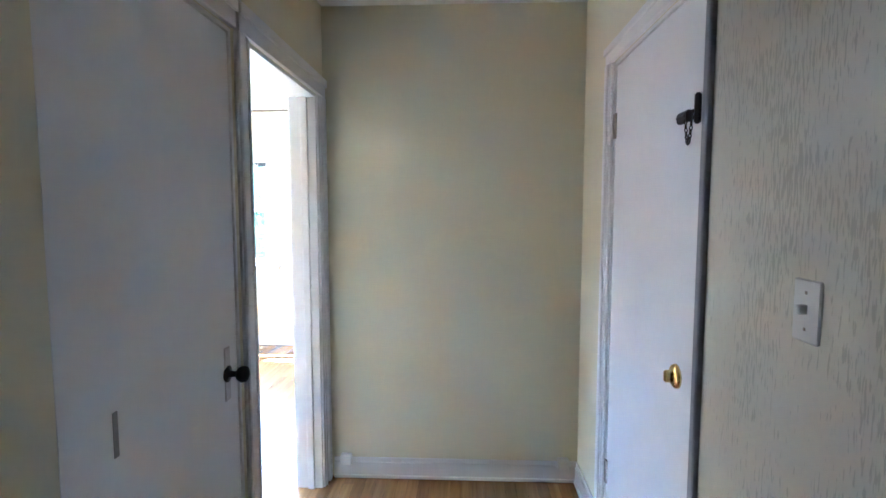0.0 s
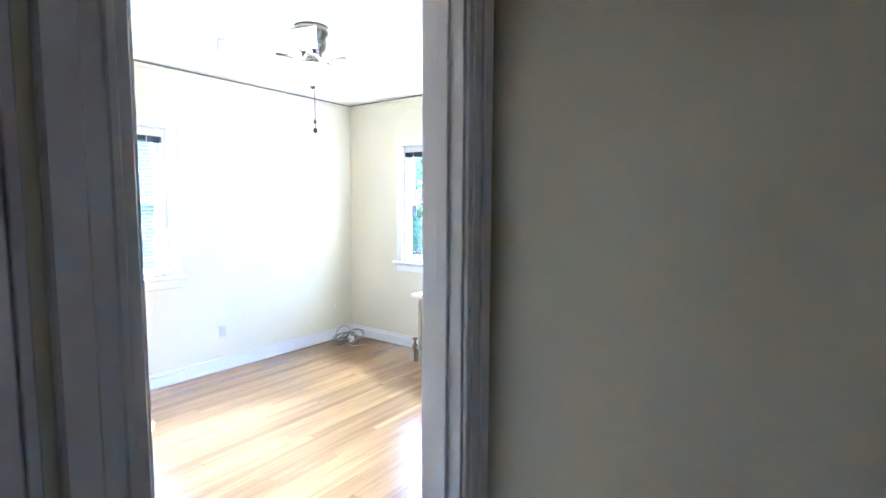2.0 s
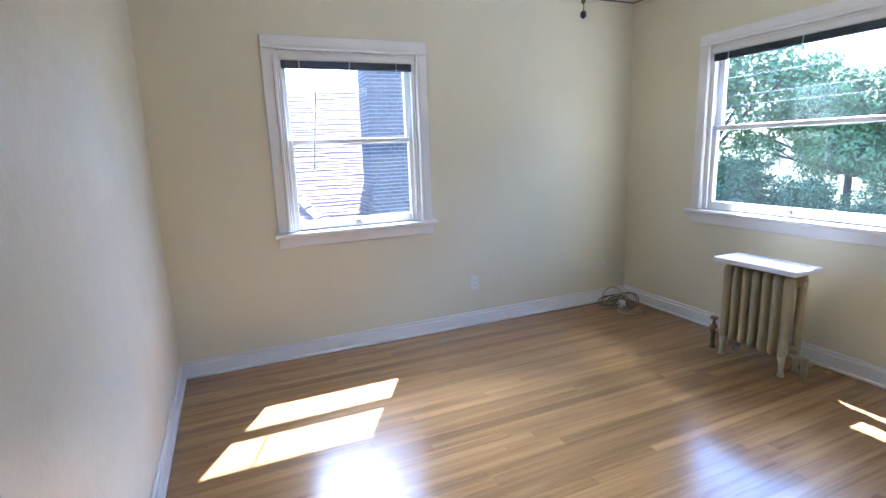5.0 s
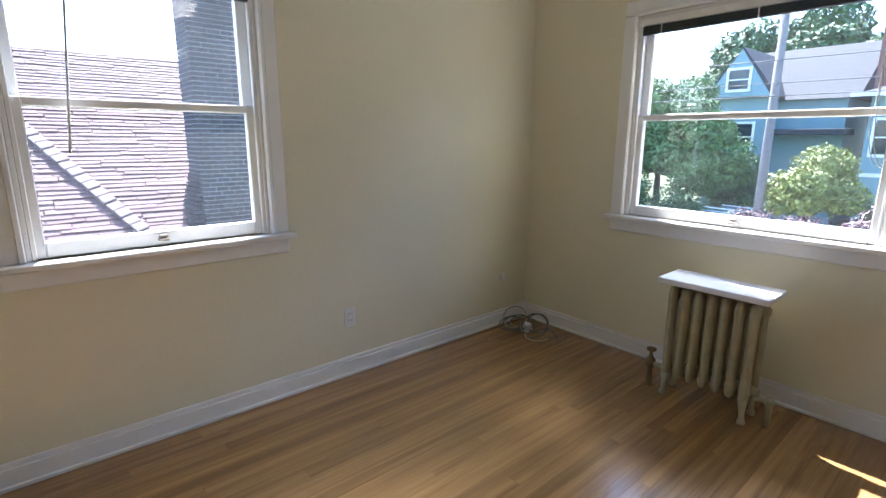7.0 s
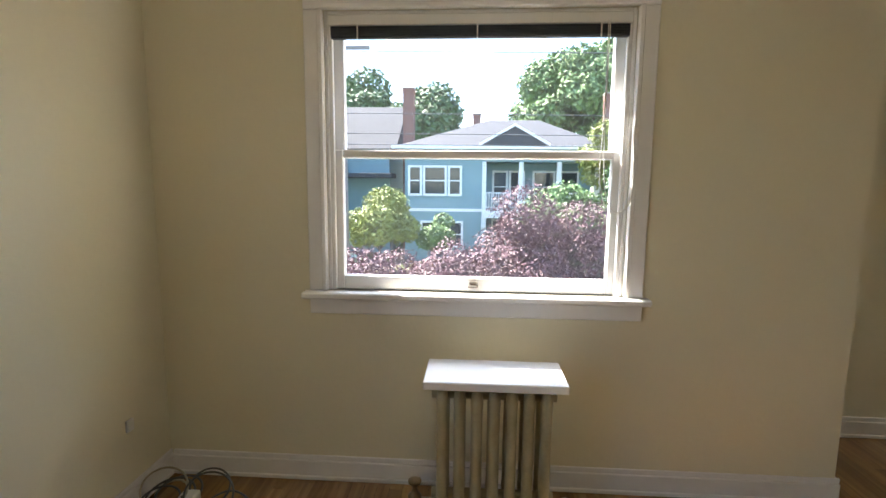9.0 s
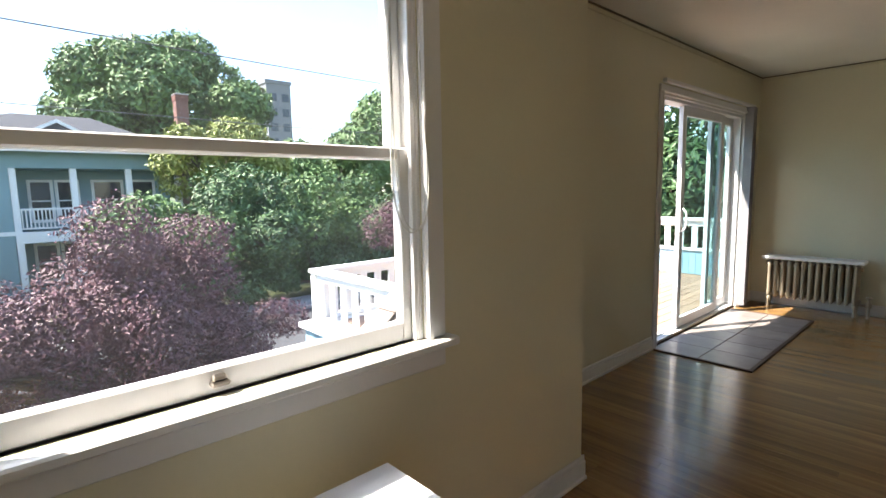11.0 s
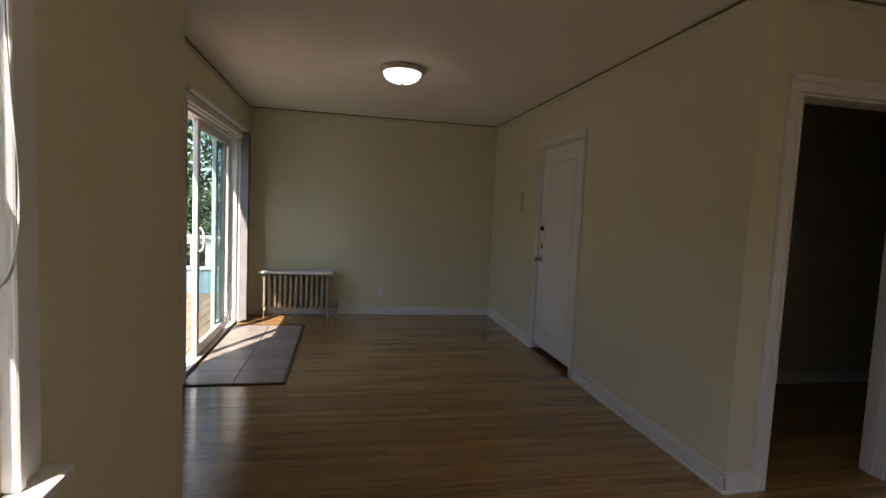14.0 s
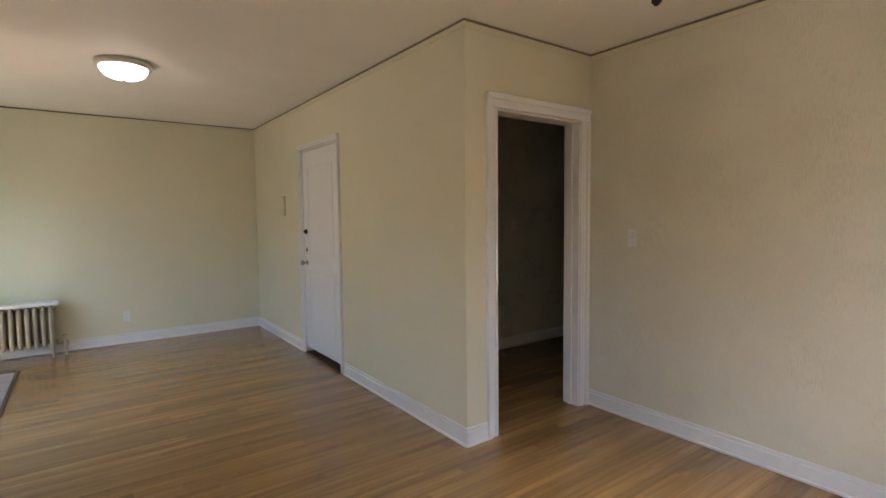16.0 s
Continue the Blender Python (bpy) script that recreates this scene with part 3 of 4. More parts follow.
bm = bmesh.new()
casing_frame(bm, 2.0, 0.0, 2.07, 0.06, 0.0, 0.016)
new("casing", mesh_of(bm, "casing", WHITE)).parent = slide
boxes("reveal", [((-1.0, 0.0, 0), (-0.985, 0.03, 2.07)), ((0.985, 0.0, 0), (1.0, 0.03, 2.07)), ((-0.985, 0.0, 2.055), (0.985, 0.03, 2.07))], WHITE, 0.002, slide)

vane = group_at("vertical_blind", pose(6.0, 0.603, 0))
tagged(vane, "grey fabric vertical blind, drawn aside beside sliding door", "blind")
boxes("track", [((-1.05, -0.06, 2.135), (1.10, -0.02, 2.165))], PLASTIC, 0.004, vane)
bm = bmesh.new()
for k in range(9):
    add_box(bm, (0.96 + k * 0.013, -0.085, 0.03), (0.964 + k * 0.013, -0.005, 2.134))
new("vanes", mesh_of(bm, "vanes", VERTBLIND)).parent = vane

# slate entry tiles with a dark wooden edge
pad = boxes("tile_pad", [((4.955, -0.115, -0.011), (6.80, 0.60, 0.001))], DARKWOOD)
structure(pad, "grey slate tile landing with dark wooden edge", "floor")
boxes("edge", [((4.93, -0.14, -0.011), (6.83, -0.115, 0.012)), ((4.93, -0.115, -0.011), (4.955, 0.60, 0.012)), ((6.80, -0.115, -0.011), (6.83, 0.60, 0.012))], DARKWOOD, 0.002, pad)
tile = bmesh.new()
add_box(tile, (0.003, 0.003, 0.001), (0.304, 0.354, 0.009), 0.002)
tile_mesh = mesh_of(tile, "tile", SLATE)
for i in range(6):
    for j in range(2):
        ob = new("tile", tile_mesh)
        ob.parent = pad
        ob.location = (4.955 + i * 0.3075, -0.115 + j * 0.3575, 0)


# ---- radiators ----
VALVE = mat("dull_valve_brass", (0.30, 0.22, 0.12), 0.45, 0.2, 12, 0.1, metal=0.8)

def radiator(name, m, sections, pitch, height, depth, paint, board, label):
    """Cast iron columns with a shelf on top; local x along the wall, front towards -y."""
    top = group_at(name, m)
    tagged(top, label, "radiator", "cast iron radiators")
    w = sections * pitch
    bm = bmesh.new()
    z0, z1 = 0.11, height - 0.045
    for k in range(sections):
        x = -w / 2 + (k + 0.5) * pitch
        for y in (-depth / 2 + 0.034, depth / 2 - 0.034):
            prof = [(0.006, z0), (0.018, z0 + 0.012), (0.024, z0 + 0.04), (0.0215, z0 + 0.08), (0.0215, z1 - 0.09), (0.024, z1 - 0.05), (0.019, z1 - 0.014), (0.006, z1)]
            add_lathe(bm, prof, Matrix.Translation((x, y, 0)) @ Matrix.Diagonal((pitch / 0.064, 1.5, 1, 1)), 12)
        add_box(bm, (x - 0.014, -depth / 2 + 0.03, z0 + 0.012), (x + 0.014, depth / 2 - 0.03, z0 + 0.062), 0.01)
        add_box(bm, (x - 0.014, -depth / 2 + 0.03, z1 - 0.072), (x + 0.014, depth / 2 - 0.03, z1 - 0.012), 0.01)
    for z in (z0 + 0.045, z1 - 0.045):
        add_lathe(bm, [(0.02, -w / 2 - 0.012), (0.02, w / 2 + 0.012)], pose(0, 0, z, 0, 90, 0), 14)
    new("column", mesh_of(bm, "column", paint, True)).parent = top
    for s in (-1, 1):
        for y in (-depth / 2 + 0.03, depth / 2 - 0.03):
            lathe("leg", [(0.017, 0), (0.019, 0.012), (0.012, 0.03), (0.014, 0.07), (0.024, 0.13)], paint, pose(s * (w / 2 - pitch / 2 + 0.006), y, 0, 0, s * -3, 0), 12, top)
    ob = boxes("shelf", [((-w / 2 - 0.035, -depth / 2 - 0.03, height - 0.03), (w / 2 + 0.035, depth / 2 + 0.02, height))], WHITE, 0.004, top)
    tagged(ob, "white painted wooden shelf board")
    sv = -1 if board else 1
    valve = lathe("valve", [(0.022, 0), (0.016, 0.01), (0.014, 0.10), (0.026, 0.115), (0.026, 0.15), (0.012, 0.165), (0.008, 0.195), (0.024, 0.20), (0.026, 0.212), (0.01, 0.218)], VALVE if board else RADGREY, pose(sv * (w / 2 + 0.075), -0.02, 0), 16, top)
    tagged(valve, "dull brass steam valve")
    lathe("pipe", [(0.013, 0), (0.013, 0.075)], paint, pose(sv * w / 2, -0.02, 0.13, 0, 90 * sv, 0), 12, top)
    if board:
        lathe("drain_pipe", [(0.017, 0), (0.017, 0.11), (0.022, 0.115), (0.022, 0.14), (0.012, 0.15)], paint, pose(w / 2 + 0.06, 0.0, 0), 14, top)
        lathe("pipe", [(0.012, 0), (0.012, 0.07)], paint, pose(w / 2 - 0.005, 0.0, 0.125, 0, 90, 0), 12, top)
    return top


radiator("radiator", pose(1.465, -0.295, 0), 7, 0.0625, 0.648, 0.19, RADPAINT, True, "cream painted cast iron radiator under the window, white shelf")
radiator("radiator", pose(7.30, 0.0, 0, 0, 0, -90), 13, 0.0615, 0.565, 0.17, RADGREY, False, "bronze painted cast iron radiator against the wall, white shelf")

# ---- ceiling fan ----
FANMETAL = mat("satin_fan_nickel", (0.24, 0.215, 0.18), 0.26, 0.05, 20, 0.02, metal=1.0)
fan = group_at("ceiling_fan", pose(1.60, -1.80, H - 0.03))
tagged(fan, "brushed nickel ceiling fan with a lit glass bowl", "ceiling fan")
lathe("canopy", [(0.095, 0.03), (0.10, 0.015), (0.10, -0.012), (0.085, -0.03), (0.088, -0.07), (0.078, -0.10), (0.06, -0.118), (0.062, -0.135), (0.05, -0.15), (0.03, -0.155)], FANMETAL, Matrix(), 32, fan)
lathe("light_collar", [(0.03, -0.15), (0.045, -0.165), (0.05, -0.19), (0.07, -0.20), (0.07, -0.206)], FANMETAL, Matrix(), 28, fan)
lathe("bowl", [(0.066, -0.203), (0.118, -0.205), (0.122, -0.215), (0.112, -0.245), (0.088, -0.28), (0.05, -0.302), (0.02, -0.308)], FROST, Matrix(), 32, fan)
lathe("finial", [(0.022, -0.304), (0.024, -0.312), (0.014, -0.322), (0.006, -0.33)], FANMETAL, Matrix(), 20, fan)
bladem = bmesh.new()
add_box(bladem, (0.17, -0.055, -0.148), (0.52, 0.055, -0.142), 0.002)
for v in bladem.verts:
    v.co.y *= 0.8 + 0.45 * (v.co.x - 0.17) / 0.35
    v.co.z += v.co.y * 0.2
blade_mesh = mesh_of(bladem, "blade", mat("pale_fan_blade", (0.62, 0.62, 0.62), 0.5, 0.04))
armm = bmesh.new()
add_box(armm, (0.055, -0.018, -0.158), (0.21, 0.018, -0.150), 0.003)
add_box(armm, (0.09, -0.03, -0.160), (0.13, 0.03, -0.146), 0.006)
arm_mesh = mesh_of(armm, "blade_arm", FANMETAL)
for k in range(5):
    for nm, me in (("blade", blade_mesh), ("blade_arm", arm_mesh)):
        ob = new(nm, me)
        ob.parent = fan
        ob.rotation_euler = (0, 0, radians(28 + 72 * k))
wire("pull_chain", [(0.02, 0, -0.32), (0.02, 0, -0.36), (0.02, 0, -0.48), (0.02, 0, -0.56)], 0.0024, FANMETAL, fan)
lathe("chain_end", [(0.004, -0.56), (0.012, -0.568), (0.012, -0.584), (0.004, -0.592)], BLACKIRON, Matrix.Translation((0.02, 0, 0)), 14, fan)
lathe("chain_end", [(0.003, -0.51), (0.009, -0.516), (0.009, -0.53), (0.003, -0.536)], FANMETAL, Matrix.Translation((0.018, 0, 0)), 14, fan)

dome = group_at("ceiling_lamp", pose(5.2, -0.96, H))
tagged(dome, "round flush ceiling lamp, lit glass in white rim", "ceiling lamp")
lathe("rim", [(0.18, 0.0), (0.185, -0.02), (0.178, -0.038), (0.15, -0.04)], mat("brushed_pale_rim", (0.6, 0.57, 0.5), 0.4), Matrix(), 40, dome)
lathe("diffuser", [(0.15, -0.038), (0.148, -0.06), (0.125, -0.09), (0.08, -0.112), (0.03, -0.12), (0.006, -0.121)], FROST2, Matrix(), 40, dome)
lathe("finial", [(0.012, -0.118), (0.013, -0.128), (0.005, -0.136)], NICKEL, Matrix(), 16, dome)


# ---- switches, outlets, small fittings ----
def wall_plate(name, m, kind, label, category):
    """Local front towards -y, on the wall at y = 0."""
    top = group_at(name, m)
    tagged(top, label, category, "wall plates")
    boxes("plate", [((-0.035, -0.006, -0.057), (0.035, 0.0, 0.057))], PLASTIC, 0.003, top)
    if kind == "switch":
        boxes("toggle", [((-0.005, -0.022, -0.006), (0.005, -0.005, 0.012))], PLASTIC, 0.002, top)
        for z in (-0.033, 0.033):
            boxes("screw", [((-0.003, -0.0075, z - 0.003), (0.003, -0.0055, z + 0.003))], NICKEL, 0.0008, top)
    else:
        for z in (-0.02, 0.02):
            boxes("socket", [((-0.016, -0.0085, z - 0.014), (0.016, -0.005, z + 0.014))], PLASTIC, 0.004, top)
            for x in (-0.006, 0.006):
                boxes("slot", [((x - 0.0012, -0.0092, z - 0.002), (x + 0.0012, -0.0082, z + 0.006))], CABLE, 0, top)
    return top


wall_plate("light_switch", pose(2.85, -3.61, 1.225, 0, 0, 180), "switch", "white toggle light switch on the cracked painted wall", "switch")
wall_plate("light_switch", pose(4.684, -4.30, 1.28, 0, 0, -90), "switch", "white toggle light switch on the hall wall", "switch")
wall_plate("wall_outlet", pose(0, -1.52, 0.345, 0, 0, 90), "outlet", "cream electrical outlet low on the wall", "outlet")
wall_plate("wall_outlet", pose(7.455, -1.02, 0.30, 0, 0, -90), "outlet", "cream electrical outlet low on the wall", "outlet")
intercom = boxes("intercom", [((6.33, -2.475, 1.40), (6.47, -2.445, 1.62))], CREAM, 0.008)
tagged(intercom, "cream painted intercom box on the wall", "intercom")
for x, nm in ((3.43, "phone_jack"), (4.60, "phone_jack")):
    ob = boxes(nm, [((x - 0.03, -2.618, 0.075), (x + 0.03, -2.578, 0.135))], PLASTIC, 0.006)
    ob.location.y = -0.022
    tagged(ob, "small white jack box on the baseboard", "jack box", "jack boxes")
ob = boxes("cable_clip", [((0.0, -0.28, 0.33), (0.012, -0.24, 0.38))], PLASTIC, 0.003)
tagged(ob, "small white cable plate on the wall", "cable plate")

coil = group_at("cable_bundle", pose(0.24, -0.24, 0))
tagged(coil, "tangle of grey and beige cables on the floor", "cables")
rng = random.Random(5)
for k in range(7):
    r, cx, cy = rng.uniform(0.06, 0.11), rng.uniform(-0.12, 0.12), rng.uniform(-0.08, 0.06)
    tilt, ph = rng.uniform(0.2, 1.1), rng.uniform(0, 6)
    pts = []
    for j in range(12):
        a = ph + j * 0.62
        pts.append((cx + r * math.cos(a), cy + r * math.sin(a) * math.cos(tilt), 0.012 + (r * math.sin(a) + r) * math.sin(tilt) * 0.75))
    wire("cable", pts, 0.0042, CABLE2 if k in (1, 5) else CABLE, coil)
boxes("adapter", [((-0.05, -0.03, 0.0), (0.02, 0.03, 0.06))], PLASTIC, 0.008, coil)
wire("cable", [(0.05, 0.02, 0.01), (0.15, 0.05, 0.09), (0.22, 0.02, 0.05), (0.26, 0.0, 0.006)], 0.004, CABLE, coil)
wire("cable", [(0.02, -0.05, 0.008), (0.08, -0.15, 0.008), (0.2, -0.13, 0.008), (0.19, -0.02, 0.01)], 0.004, CABLE2, coil)


# ---- deck outside the sliding door ----
deck = group_at("deck", pose(0, 0, 0))
structure(deck, "cedar board deck with white slatted railing and blue siding", "deck")
DX0, DX1, DY0, DY1 = 3.44, 9.3, 0.76, 3.85
boxes("frame", [((DX0 + 0.05, DY0, -0.30), (DX1, DY1 - 0.05, -0.11))], DECKWHITE, 0.01, deck)
boxes("ledge", [((DX0 - 0.04, DY0, -0.125), (DX0 + 0.24, DY1 - 0.03, -0.068)), ((DX0 + 0.24, DY1 - 0.27, -0.125), (DX1, DY1 - 0.03, -0.068))], DECKWHITE, 0.008, deck)
boards = bmesh.new()
add_box(boards, (0, 0.004, -0.108), (1, 0.136, -0.08), 0.003)
board_mesh = mesh_of(boards, "board", DECKWOOD)
for k in range(22):
    ob = new("board", board_mesh)
    ob.parent = deck
    ob.location = (DX0 + 0.245, DY0 + k * 0.128, 0)
    ob.scale = (DX1 - DX0 - 0.25, 0.92, 1)
sid = bmesh.new()
cladding = random.Random(17)
for k in range(7):
    top_z = -0.128 - k * 0.42
    y = DY0 + 0.04
    while y < DY1 - 0.1:
        wide = cladding.uniform(0.05, 0.13)
        d = cladding.uniform(0.0, 0.006)
        vs = add_box(sid, (DX0 - d, y + 0.002, top_z), (DX0 + 0.045, min(y + wide, DY1 - 0.08) - 0.002, top_z - 0.425))
        for v in vs:
            if v.co.x < DX0 + 0.02 and v.co.z > top_z - 0.1:
                v.co.x += 0.022
        y += wide
    x = DX0 + 0.05
    while x < DX1 - 0.1:
        wide = cladding.uniform(0.05, 0.13)
        add_box(sid, (x + 0.002, DY1 - 0.12, top_z), (x + wide - 0.002, DY1 - 0.07, top_z - 0.425))
        x += wide
new("siding", mesh_of(sid, "siding", SIDING)).parent = deck


def railing(name, x0, y0, x1, y1, kick, high, panel=False):
    top = group_at(name)
    tagged(top, "white painted wooden railing with flat balusters on deck", "railing", "deck railings")
    v = Vector((x1 - x0, y1 - y0, 0))
    ln, ang = v.length, math.degrees(math.atan2(v.y, v.x))
    top.matrix_basis = pose(x0, y0, -0.08, 0, 0, ang)
    boxes("top_rail", [((-0.06, -0.07, high - 0.045), (ln + 0.06, 0.07, high))], DECKWHITE, 0.006, top)
    boxes("under_rail", [((0, -0.022, high - 0.13), (ln, 0.022, high - 0.045))], DECKWHITE, 0.004, top)
    boxes("kick_board", [((0, -0.022, 0.0), (ln, 0.022, kick - 0.04)), ((0, -0.06, kick - 0.04), (ln, 0.06, kick))], DECKWHITE, 0.004, top)
    if panel:
        bm = bmesh.new()
        for k in range(int(ln / 0.1)):
            add_box(bm, (k * 0.1 + 0.052, -0.034, 0.004), (k * 0.1 + 0.148, -0.0225, kick - 0.045), 0.002)
        tagged(new("inner_cladding", mesh_of(bm, "inner_cladding", SIDING)), "blue shingle cladding").parent = top
    n = int(ln / 0.2)
    bm = bmesh.new()
    add_box(bm, (-0.045, -0.013, kick), (0.045, 0.013, high - 0.13), 0.003)
    me = mesh_of(bm, "baluster", DECKWHITE)
    for k in range(n):
        ob = new("baluster", me)
        ob.parent = top
        ob.location.x = (k + 0.5) * ln / n
    for x in (0.0, ln):
        boxes("post", [((x - 0.05, -0.05, 0), (x + 0.05, 0.05, high - 0.045))], DECKWHITE, 0.006, top)


railing("deck_railing", DX0 + 0.16, 1.75, DX0 + 0.16, DY1 - 0.13, 0.06, 0.59)
railing("deck_railing", DX0 + 0.26, DY1 - 0.13, DX1 - 0.16, DY1 - 0.13, 0.06, 0.59)
railing("deck_railing", DX1 - 0.06, DY1 - 0.13, DX1 - 0.06, 0.95, 0.42, 0.90, True)

# small shingled roof in the nook between the wings, falling to the west
eave = group_at("lean_to_roof")
tagged(eave, "sunlit tan asphalt shingle lean-to roof beside window", "roof")
PITCH_W = math.degrees(math.atan(0.82))
rm = pose(2.84, 0.12, 0.52 + 0.82 * (2.84 - 2.185), 0, -PITCH_W, 0)
boxes("roof_board", [((-1.7, 0.0, -0.06), (0.0, 0.70, -0.004))], DARKWOOD, 0.004, eave).matrix_basis = rm
tab = bmesh.new()
add_box(tab, (-0.24, 0.002, 0.0), (0.0, 0.298, 0.009), 0.002)
tab_mesh = mesh_of(tab, "shingle", BROWNSHINGLE)
for i in range(7):
    for j, wide in ((0, 1.0), (1, 1.0)) if i % 2 else ((0, 0.45), (0.45, 1.0), (1.45, 0.55)):
        ob = new("shingle", tab_mesh)
        ob.parent = eave
        ob.matrix_basis = rm @ pose(-i * 0.236, j * 0.3, 0.0, 0, -1.5, 0) @ Matrix.Diagonal((1, wide, 1, 1))
boxes("verge_strip", [((-1.7, 0.604, 0.002), (0.0, 0.609, 0.014)), ((-1.7, 0.622, 0.002), (0.0, 0.627, 0.014))], RUBBER, 0.002, eave).matrix_basis = rm
boxes("verge_shingles", [((-1.7 + k * 0.2, 0.632, -0.004), (-1.704 + (k + 1) * 0.2, 0.78, 0.012)) for k in range(8)], BROWNSHINGLE, 0.003, eave).matrix_basis = rm

# ---- ground ----
GZ = -3.1
structure(boxes("ground", [((-2500, -2500, GZ - 0.5), (2500, 2500, GZ))], GRASS), "dry grass ground", "ground")
structure(boxes("road", [((-300, 9.0, GZ), (300, 16.0, GZ + 0.02)), ((-1.0, 2.0, GZ), (20, 9.0, GZ + 0.02))], ASPHALT), "grey asphalt street and driveway", "road")
structure(boxes("pavement", [((-300, 16.0, GZ), (300, 17.8, GZ + 0.14))], mat("pale_pavement", (0.34, 0.33, 0.31), 0.85, 0.1, 2, 0.1), 0.02), "pale concrete pavement with kerb", "pavement")
# the storey below, then an unseen sun stop and the roof
structure(boxes("lower_storey", [((-0.11, -6.3, GZ), (2.85, 0.11, -0.26)), ((2.85, -6.3, GZ), (7.65, 0.2, -0.26)), ((2.85, 0.2, GZ), (7.65, 0.72, -0.26))], SIDING), "blue sided storey below the flat", "wall")
# added out of view, to set the west edge of the sun patch
structure(boxes("wall_sun_stop", [((3.3, 0.722, -0.06), (5.0, 0.87, 2.78))], SIDING), "unseen blue sided block that cuts the deck door's sun patch", "wall")
# roof out of view; overhangs chosen for where the sun gets in
structure(boxes("house_roof", [((-0.25, -6.6, H + 0.3), (2.75, 0.26, H + 0.5)), ((2.75, -6.6, H + 0.3), (7.75, 1.14, H + 0.5))], ROOFGREY, 0.02), "unseen roof over the flat, eave sized to bound the sun patch", "roof")


# ---- trees ----
def crown_leaves(bm, rng, blobs, count, size):
    """Small folded leaves scattered through the shells of uneven lobes."""
    total = sum(b[1] ** 2 for b in blobs)
    for c, r, sq in blobs:
        c = Vector(c)
        for _ in range(int(count * r * r / total)):
            d = Vector((rng.gauss(0, 1), rng.gauss(0, 1), rng.gauss(0, 1))).normalized()
            lump = 1 + 0.22 * noise.noise(d * 2.3 + c) + 0.16 * noise.noise(d * 6 + c)
            p = c + Vector((d.x, d.y, d.z * sq)) * r * lump * rng.uniform(0.72, 1.03)
            n = (d + Vector((rng.gauss(0, 0.6), rng.gauss(0, 0.6), rng.gauss(0, 0.6) + 0.3))).normalized()
            u = n.orthogonal().normalized()
            u = (Matrix.Rotation(rng.uniform(0, 6.28), 3, n) @ u)
            w = n.cross(u)
            s = size * rng.uniform(0.6, 1.4)
            a = [bm.verts.new(p + q) for q in (-u * s, -w * s * 0.42 + n * s * 0.12, u * s, w * s * 0.42 + n * s * 0.12)]
            bm.faces.new(a)


def tree(name, base, blobs, count, size, material, label, trunk=0.2, category="tree", seed=1):
    rng = random.Random(seed)
    top = group_at(name, pose(*base))
    tagged(top, label, category)
    base = Vector(base)
    bm = bmesh.new()
    crown_leaves(bm, rng, [(tuple(Vector(c) - base), r, sq) for c, r, sq in blobs], count, size)
    new("crown", mesh_of(bm, "crown", material)).parent = top
    bm = bmesh.new()
    mid = sum((Vector(c) - base for c, _, _ in blobs), Vector()) / len(blobs)

    def limb(p, q, r0, r1):
        rings = []
        ax = (q - p).normalized()
        u = ax.orthogonal().normalized()
        w = ax.cross(u)
        for k in range(5):
            f = k / 4
            c = p.lerp(q, f) + (u * math.sin(f * 5 + p.x) + w * math.cos(f * 4)) * r0 * 0.5 * f * (1 - f)
            r = r0 + (r1 - r0) * f
            rings.append([bm.verts.new(c + (u * math.cos(t * 0.785) + w * math.sin(t * 0.785)) * r) for t in range(8)])
        for a, b in zip(rings, rings[1:]):
            for t in range(8):
                bm.faces.new((a[t], a[(t + 1) % 8], b[(t + 1) % 8], b[t]))

    fork = Vector((mid.x * 0.5, mid.y * 0.5, max(0.3, mid.z * 0.55)))
    limb(Vector((0, 0, -0.1)), fork, trunk, trunk * 0.7)
    for c, r, _ in blobs:
        limb(fork, Vector(c) - base, trunk * 0.5, trunk * 0.12)
        for _k in range(3):
            limb(fork.lerp(Vector(c) - base, 0.6), Vector(c) - base + Vector((rng.uniform(-1, 1), rng.uniform(-1, 1), rng.uniform(-0.3, 0.8))) * r * 0.8, trunk * 0.22, trunk * 0.05)
    new("trunk", mesh_of(bm, "trunk", BARK, True)).parent = top
    return top


def lobes(rng, c, rx, ry, rz, n, r):
    """Centres of lobes on a squashed ball."""
    out = [(c, min(rx, ry, rz) * 0.75, 0.9)]
    for _ in range(n):
        d = Vector((rng.gauss(0, 1), rng.gauss(0, 1), rng.gauss(0.15, 0.8))).normalized()
        out.append(((c[0] + d.x * rx, c[1] + d.y * ry, c[2] + d.z * rz), r * rng.uniform(0.7, 1.25), rng.uniform(0.7, 0.95)))
    return out


rng = random.Random(3)
tree("plum_tree", (2.8, 8.0, GZ), lobes(rng, (2.75, 8.0, 0.15), 0.95, 1.0, 0.85, 10, 0.62) + lobes(rng, (1.2, 7.8, -0.75), 1.0, 0.9, 0.55, 9, 0.6) + lobes(rng, (-0.3, 7.8, -0.6), 0.8, 0.8, 0.5, 7, 0.55) + lobes(rng, (4.3, 8.2, -1.1), 0.9, 0.8, 0.4, 7, 0.5) + lobes(rng, (2.1, 7.6, -1.9), 1.9, 0.9, 0.5, 14, 0.75) + lobes(rng, (2.3, 7.4, -0.7), 1.5, 0.6, 0.5, 10, 0.6), 115000, 0.034, PURPLE, "purple-leaved plum tree in full leaf by the driveway", 0.13, seed=2)
